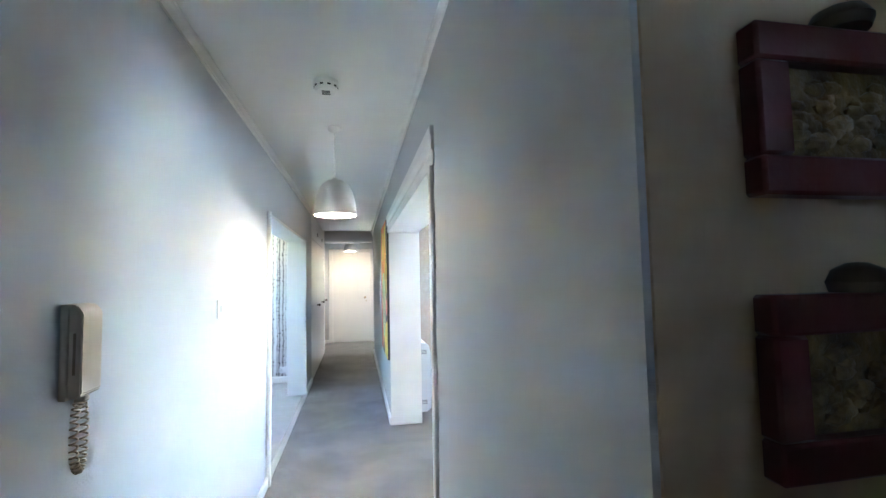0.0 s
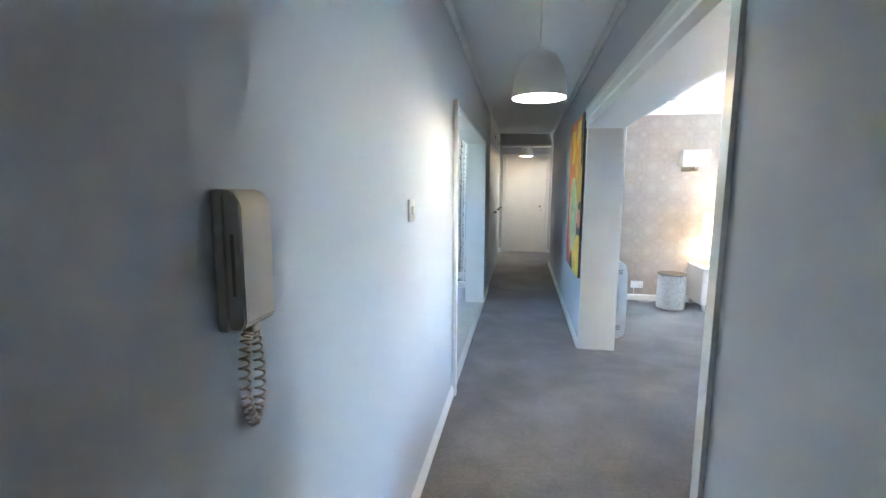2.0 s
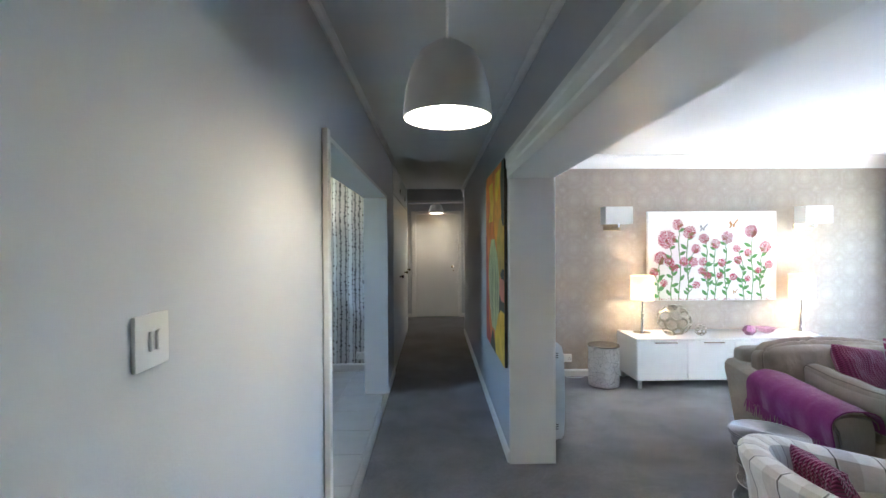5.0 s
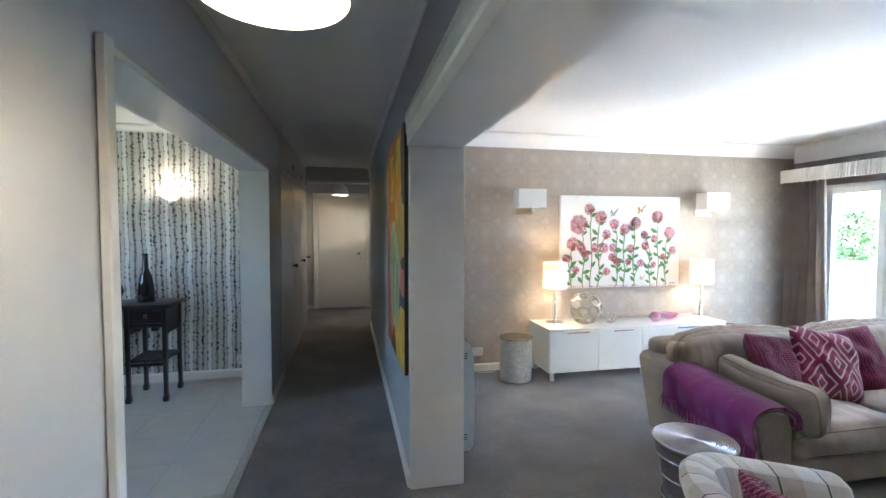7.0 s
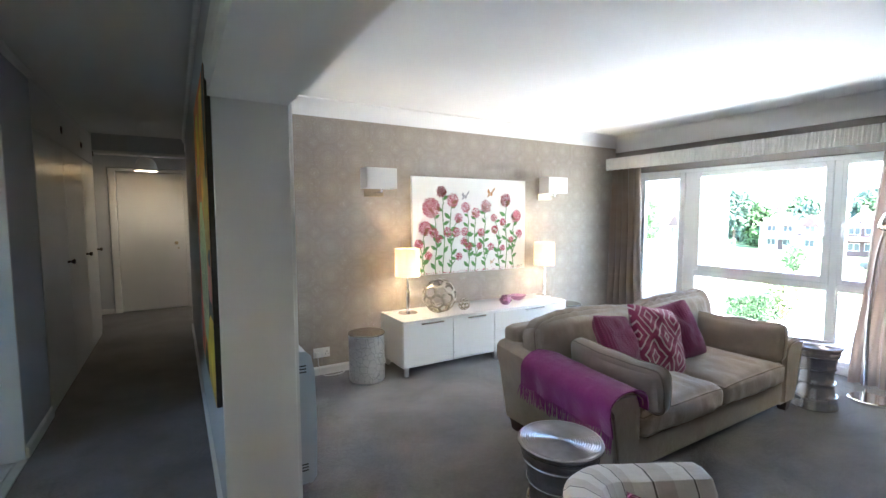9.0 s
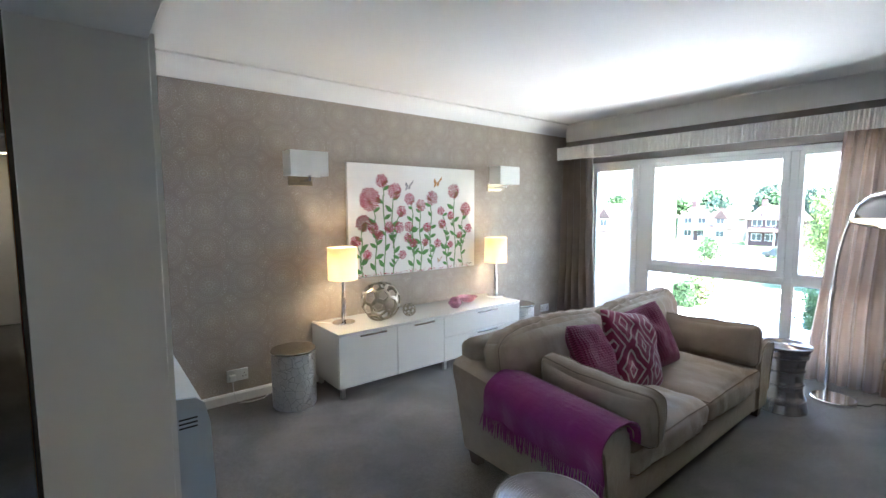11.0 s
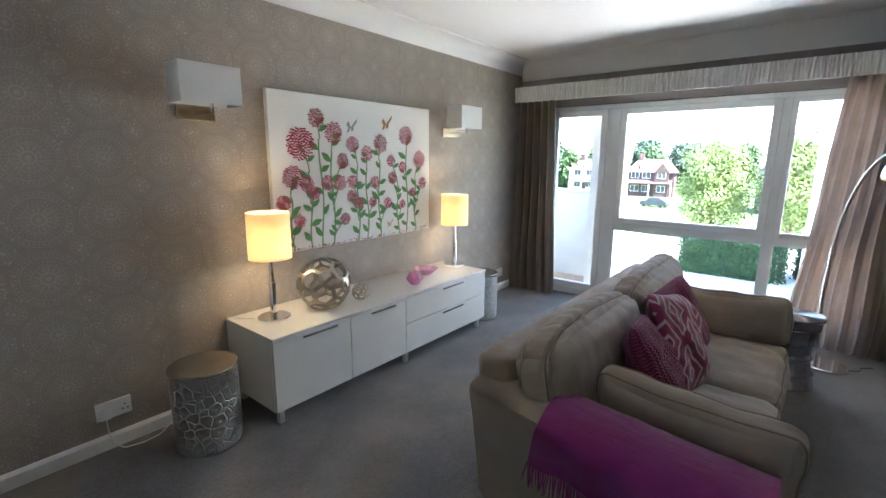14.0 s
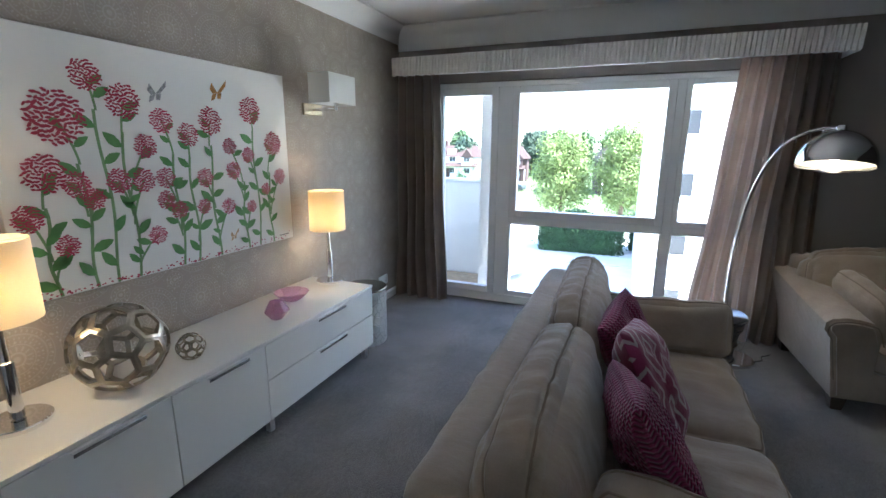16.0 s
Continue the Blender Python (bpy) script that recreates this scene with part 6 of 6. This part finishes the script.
def house(x, y, turn, w, d, h, wall, label, gable=True):
    t = thing("house", label, "house", pose(x, y, GZ, 0, 0, turn))
    part("wall", boxes((-d / 2, d / 2, -w / 2, w / 2, 0, h)), wall, t)
    e, r = 0.4, h + 2.6
    bm = bmesh.new()
    v = [bm.verts.new(p) for p in ((-d / 2 - e, -w / 2 - e, h), (d / 2 + e, -w / 2 - e, h), (d / 2 + e, w / 2 + e, h), (-d / 2 - e, w / 2 + e, h), (0, -w / 2 + 1.5, r), (0, w / 2 - 1.5, r))]
    for q in ((0, 1, 4), (1, 2, 5, 4), (2, 3, 5), (3, 0, 4, 5), (0, 3, 2, 1)):
        bm.faces.new([v[k] for k in q])
    roof = part("roof", bm, ROOF, t, "red tiled hipped roof", smooth=False)
    part("chimney", boxes((-0.4, 0.4, w / 2 - 2.4, w / 2 - 1.6, r - 0.9, r + 1.1)), BRICK, roof)
    if gable:
        gb = extrude([(-w / 4 - 1.4, h - 0.1), (-w / 4 + 1.4, h - 0.1), (-w / 4, h + 1.8)], -d / 2 - 0.9, 0, "x")
        part("gable", gb, ROOF, t, smooth=False)
        part("bay", boxes((-d / 2 - 0.8, -d / 2, -w / 4 - 1.2, -w / 4 + 1.2, 0, h - 0.1)), wall, t)
    for row in range(2):
        for k in (-0.36, -0.25, 0.08, 0.32):
            near = -d / 2 - (0.8 if gable and k == -0.25 else 0.0)
            if gable and k == -0.36:
                continue
            z = 0.9 + 2.6 * row
            fr = part("window", boxes((near - 0.05, near + 0.02, k * w - 0.75, k * w + 0.75, z, z + 1.25)), PVC, t)
            for i in range(2):
                part("pane", boxes((near - 0.07, near - 0.051, k * w - 0.70 + 0.72 * i, k * w - 0.04 + 0.72 * i, z + 0.06, z + 1.19)), HOUSE_GLASS, fr)
    lean = extrude([(-d / 2 - 1.3, 2.45), (-d / 2 - 1.3, 2.58), (-d / 2, 3.25), (-d / 2, 3.12)], -w / 2 + 0.3, w / 2 - 0.3, "y")
    part("porch_roof", lean, ROOF, t, "tiled lean-to roof", smooth=False)
    for k in (-0.46, 0.0, 0.46):
        part("porch_post", boxes((-d / 2 - 1.2, -d / 2 - 1.05, k * w - 0.07, k * w + 0.07, 0, 2.5)), PVC, t)
    dorm = part("dormer", boxes((-d / 2 + 0.5, 0, 0.12 * w - 0.9, 0.12 * w + 0.9, h + 0.2, h + 1.75)), PVC, roof)
    part("door", boxes((-d / 2 - 0.05, -d / 2 + 0.02, 0.18 * w - 0.45, 0.18 * w + 0.45, 0, 2.05)), BRICK, t)
    return t


house(98, 28.8, 8, 8.4, 7, 4.6, BRICK, "red brick house with a gabled bay across the road")
house(104, 42.0, 4, 11, 7, 4.6, RENDER_WALL, "pale rendered house with a red tiled roof")
house(80, 52.0, -4, 12, 8, 5.0, RENDER_WALL, "pale house with a red hipped roof in the distance")
house(78, 4.0, 10, 11, 8, 5.0, BRICK, "red brick house behind the street trees")


def tree(x, y, height, spread, material, label, seed, count=1500, leaf=0.32, low=0.25):
    t = thing("tree", label, "tree", pose(x, y, GZ), "street trees")
    rng = random.Random(seed)
    bm = tube([(0, 0, 0), (0.05, 0.02, height * 0.2), (0.0, 0.1, height * 0.5), (0.1, 0, height * 0.85)], [0.028 * height, 0.022 * height, 0.014 * height, 0.004 * height], 8)
    blobs = []
    for k in range(13):
        f = k / 12
        a = k * 2.4
        z = height * (low + 0.12 + (0.80 - low) * f)
        r = spread * (0.35 + 0.55 * math.sin(math.pi * (0.15 + 0.8 * f))) * rng.uniform(0.55, 0.9)
        c = Vector((math.cos(a) * r * 0.62, math.sin(a) * r * 0.62, z))
        blobs.append((c, spread * rng.uniform(0.30, 0.46)))
        tube([(0, 0, z - height * 0.16), tuple(c * 0.5 + Vector((0, 0, (z - height * 0.10) * 0.5))), tuple(c)], [0.010 * height, 0.007 * height, 0.003 * height], 5, bm)
    part("trunk", bm, BARK, t)
    verts, faces = [], []
    for k in range(count):
        c, r = blobs[rng.randrange(len(blobs))]
        d = Vector((rng.gauss(0, 1), rng.gauss(0, 1), rng.gauss(0, 1))).normalized()
        p = c + d * r * rng.uniform(0.45, 1.12) * Vector((1, 1, 0.8)).length / 1.6
        n = (d + Vector((rng.uniform(-0.8, 0.8), rng.uniform(-0.8, 0.8), rng.uniform(-0.2, 0.9)))).normalized()
        u = n.orthogonal().normalized()
        w = n.cross(u)
        s = leaf * rng.uniform(0.6, 1.3)
        i = len(verts)
        verts += [p + u * s, p + w * s * 0.7 + n * s * 0.15, p - u * s * 0.9, p - w * s * 0.6]
        faces.append((i, i + 1, i + 2, i + 3))
    me = bpy.data.meshes.new("crown")
    me.from_pydata(verts, [], faces)
    me.materials.append(material)
    ob = new("crown", me)
    ob.parent = t


tree(47, 10.6, 8.2, 4.2, LEAVES[0], "sunlit broadleaf street tree with a loose crown", 1, 17000, 0.105, 0.12)
tree(46, 5.0, 9.0, 4.0, LEAVES[0], "bright green street tree beside the white building", 2, 17000, 0.105, 0.12)
tree(33.5, 16.0, 3.4, 1.6, LEAVES[0], "young low tree by the forecourt", 3, 900, 0.13, 0.1)
tree(116, 36.0, 11.4, 4.0, LEAVES[2], "dark tree behind the houses", 4, 6000, 0.24)
tree(118, 47.0, 11.2, 4.0, LEAVES[1], "tall dark tree behind the houses", 5, 6000, 0.24)
tree(114, 27.0, 10.8, 4.2, LEAVES[2], "broad dark tree behind the houses", 6, 6000, 0.24)
tree(112, 15.0, 10.2, 4.6, LEAVES[1], "broad dark tree in the distance", 7, 3200, 0.36)
tree(60, 45.0, 10.0, 3.8, LEAVES[1], "full green tree at the roadside", 8, 11000, 0.14)
tree(100, 52.0, 12.0, 4.6, LEAVES[2], "dark distant tree beyond the houses", 9, 1400, 0.42)
tree(62, 26.5, 3.2, 1.8, LEAVES[1], "rounded garden shrub by the road", 10, 900, 0.16, 0.05)
for _i, (_x, _y, _h) in enumerate(((112, 20, 12.5), (116, 34, 13.5), (110, 44, 12.0), (118, 60, 13.0), (108, 8, 12.0), (120, 26, 13.0), (115, 70, 12.5), (104, 18, 10.5), (106, 31, 11.0), (105, 41, 10.5), (104, 49, 11.0), (112, 54, 11.5), (108, -2, 11.0))):
    tree(_x, _y, _h - 2.2, 5.0, LEAVES[1 + _i % 2], "distant tree in the row beyond the houses", 30 + _i, 5000, 0.34, 0.05)
tree(55, -3.0, 10.0, 4.5, LEAVES[1], "full green tree near the apartment wing", 12, 9000, 0.15)


def hedge(x, y, lx, ly, h, seed, label):
    t = thing("hedge", label, "hedge", pose(x, y, GZ))
    rng = random.Random(seed)
    verts, faces = [], []
    for k in range(9000):
        p = Vector((rng.uniform(-lx, lx), rng.uniform(-ly, ly), rng.uniform(0.05, h)))
        face = rng.randrange(3)
        if face == 0:
            p.x = -lx + abs(rng.gauss(0, 0.16))
        elif face == 1:
            p.z = h - abs(rng.gauss(0, 0.22))
        else:
            p.y = math.copysign(ly, rng.uniform(-1, 1)) + rng.gauss(0, 0.15)
        p.z *= 1 + 0.12 * math.sin(p.y * 1.7 + seed)
        d = Vector((rng.uniform(-1, 0.3), rng.uniform(-1, 1), rng.uniform(-0.2, 1))).normalized()
        u = d.orthogonal().normalized()
        w, s, i = d.cross(u), rng.uniform(0.04, 0.095), len(verts)
        verts += [p + u * s, p + w * s * 0.7, p - u * s, p - w * s * 0.7]
        faces.append((i, i + 1, i + 2, i + 3))
    me = bpy.data.meshes.new("foliage")
    me.from_pydata(verts, [], faces)
    me.materials.append(LEAVES[1])
    ob = new("foliage", me)
    ob.parent = t
    part("core", boxes((-lx + 0.25, lx - 0.25, -ly + 0.25, ly - 0.25, 0, h - 0.3)), LEAVES[1], t)


hedge(32.6, 7.3, 1.2, 2.5, 2.5, 1, "dense clipped hedge beside the forecourt")
hedge(34.0, 0.5, 1.2, 3.5, 2.3, 2, "dense hedge running along the pavement")
hedge(33.0, 17.5, 0.9, 1.2, 1.6, 3, "small hedge at the corner of the forecourt")


def car(x, y, turn, color, label):
    t = thing("car", label, "car", pose(x, y, GZ + 0.03, 0, 0, turn), "parked cars")
    body = mat("car_paint", color, 0.25, 0.1)
    o = [(-2.0, 0.25), (2.0, 0.25), (2.05, 0.55), (1.95, 0.78), (1.1, 0.92), (0.55, 1.40), (-1.0, 1.45), (-1.75, 0.98), (-2.05, 0.85), (-2.08, 0.5)]
    bm = extrude([(u, v) for u, v in o], -0.82, 0.82, "y")
    bmesh.ops.bevel(bm, geom=bm.edges[:], offset=0.06, segments=2, affect="EDGES")
    part("body", bm, body, t)
    part("window", boxes((-1.25, 0.45, -0.83, 0.83, 0.98, 1.32), bevel=0.05), HOUSE_GLASS, t)
    for wx in (-1.25, 1.25):
        for wy in (-0.80, 0.80):
            bm = lathe([(0, -0.1), (0.2, -0.1), (0.31, -0.08), (0.31, 0.08), (0.2, 0.1), (0, 0.1)], 20)
            bmesh.ops.transform(bm, matrix=Matrix.Translation((wx, wy, 0.30)) @ Matrix.Rotation(math.pi / 2, 4, "X"), verts=bm.verts)
            part("wheel", bm, SLOT, t)


car(74, 22.0, 78, (0.06, 0.07, 0.09), "dark grey parked car by the houses")
car(70, 15.5, 84, (0.05, 0.06, 0.10), "dark blue car parked by the road")
car(25.0, 11.6, 70, (0.75, 0.76, 0.76), "white car parked on the forecourt")

# ---- pale floor tiles, one by one ----
tile_floor = structure("kitchen_floor", boxes((-3.4, L - 0.03, 2.45, 7.0, -0.12, -0.004)), GROUT, "pale square tiles laid in a grid", category="floor")
_one = None
for i in range(7):
    for j in range(11):
        x, y = -0.745 - 0.405 * i, 2.66 + 0.405 * j
        if x < -3.2 or y > 6.85:
            continue
        if _one is None:
            _one = part("tile", boxes((-0.2, 0.2, -0.2, 0.2, -0.006, 0.0), bevel=0.0015), TILE, tile_floor, smooth=False)
            _one.matrix_basis = pose(x, y, 0)
        else:
            repeat(_one, "tile", pose(x, y, 0), tile_floor)
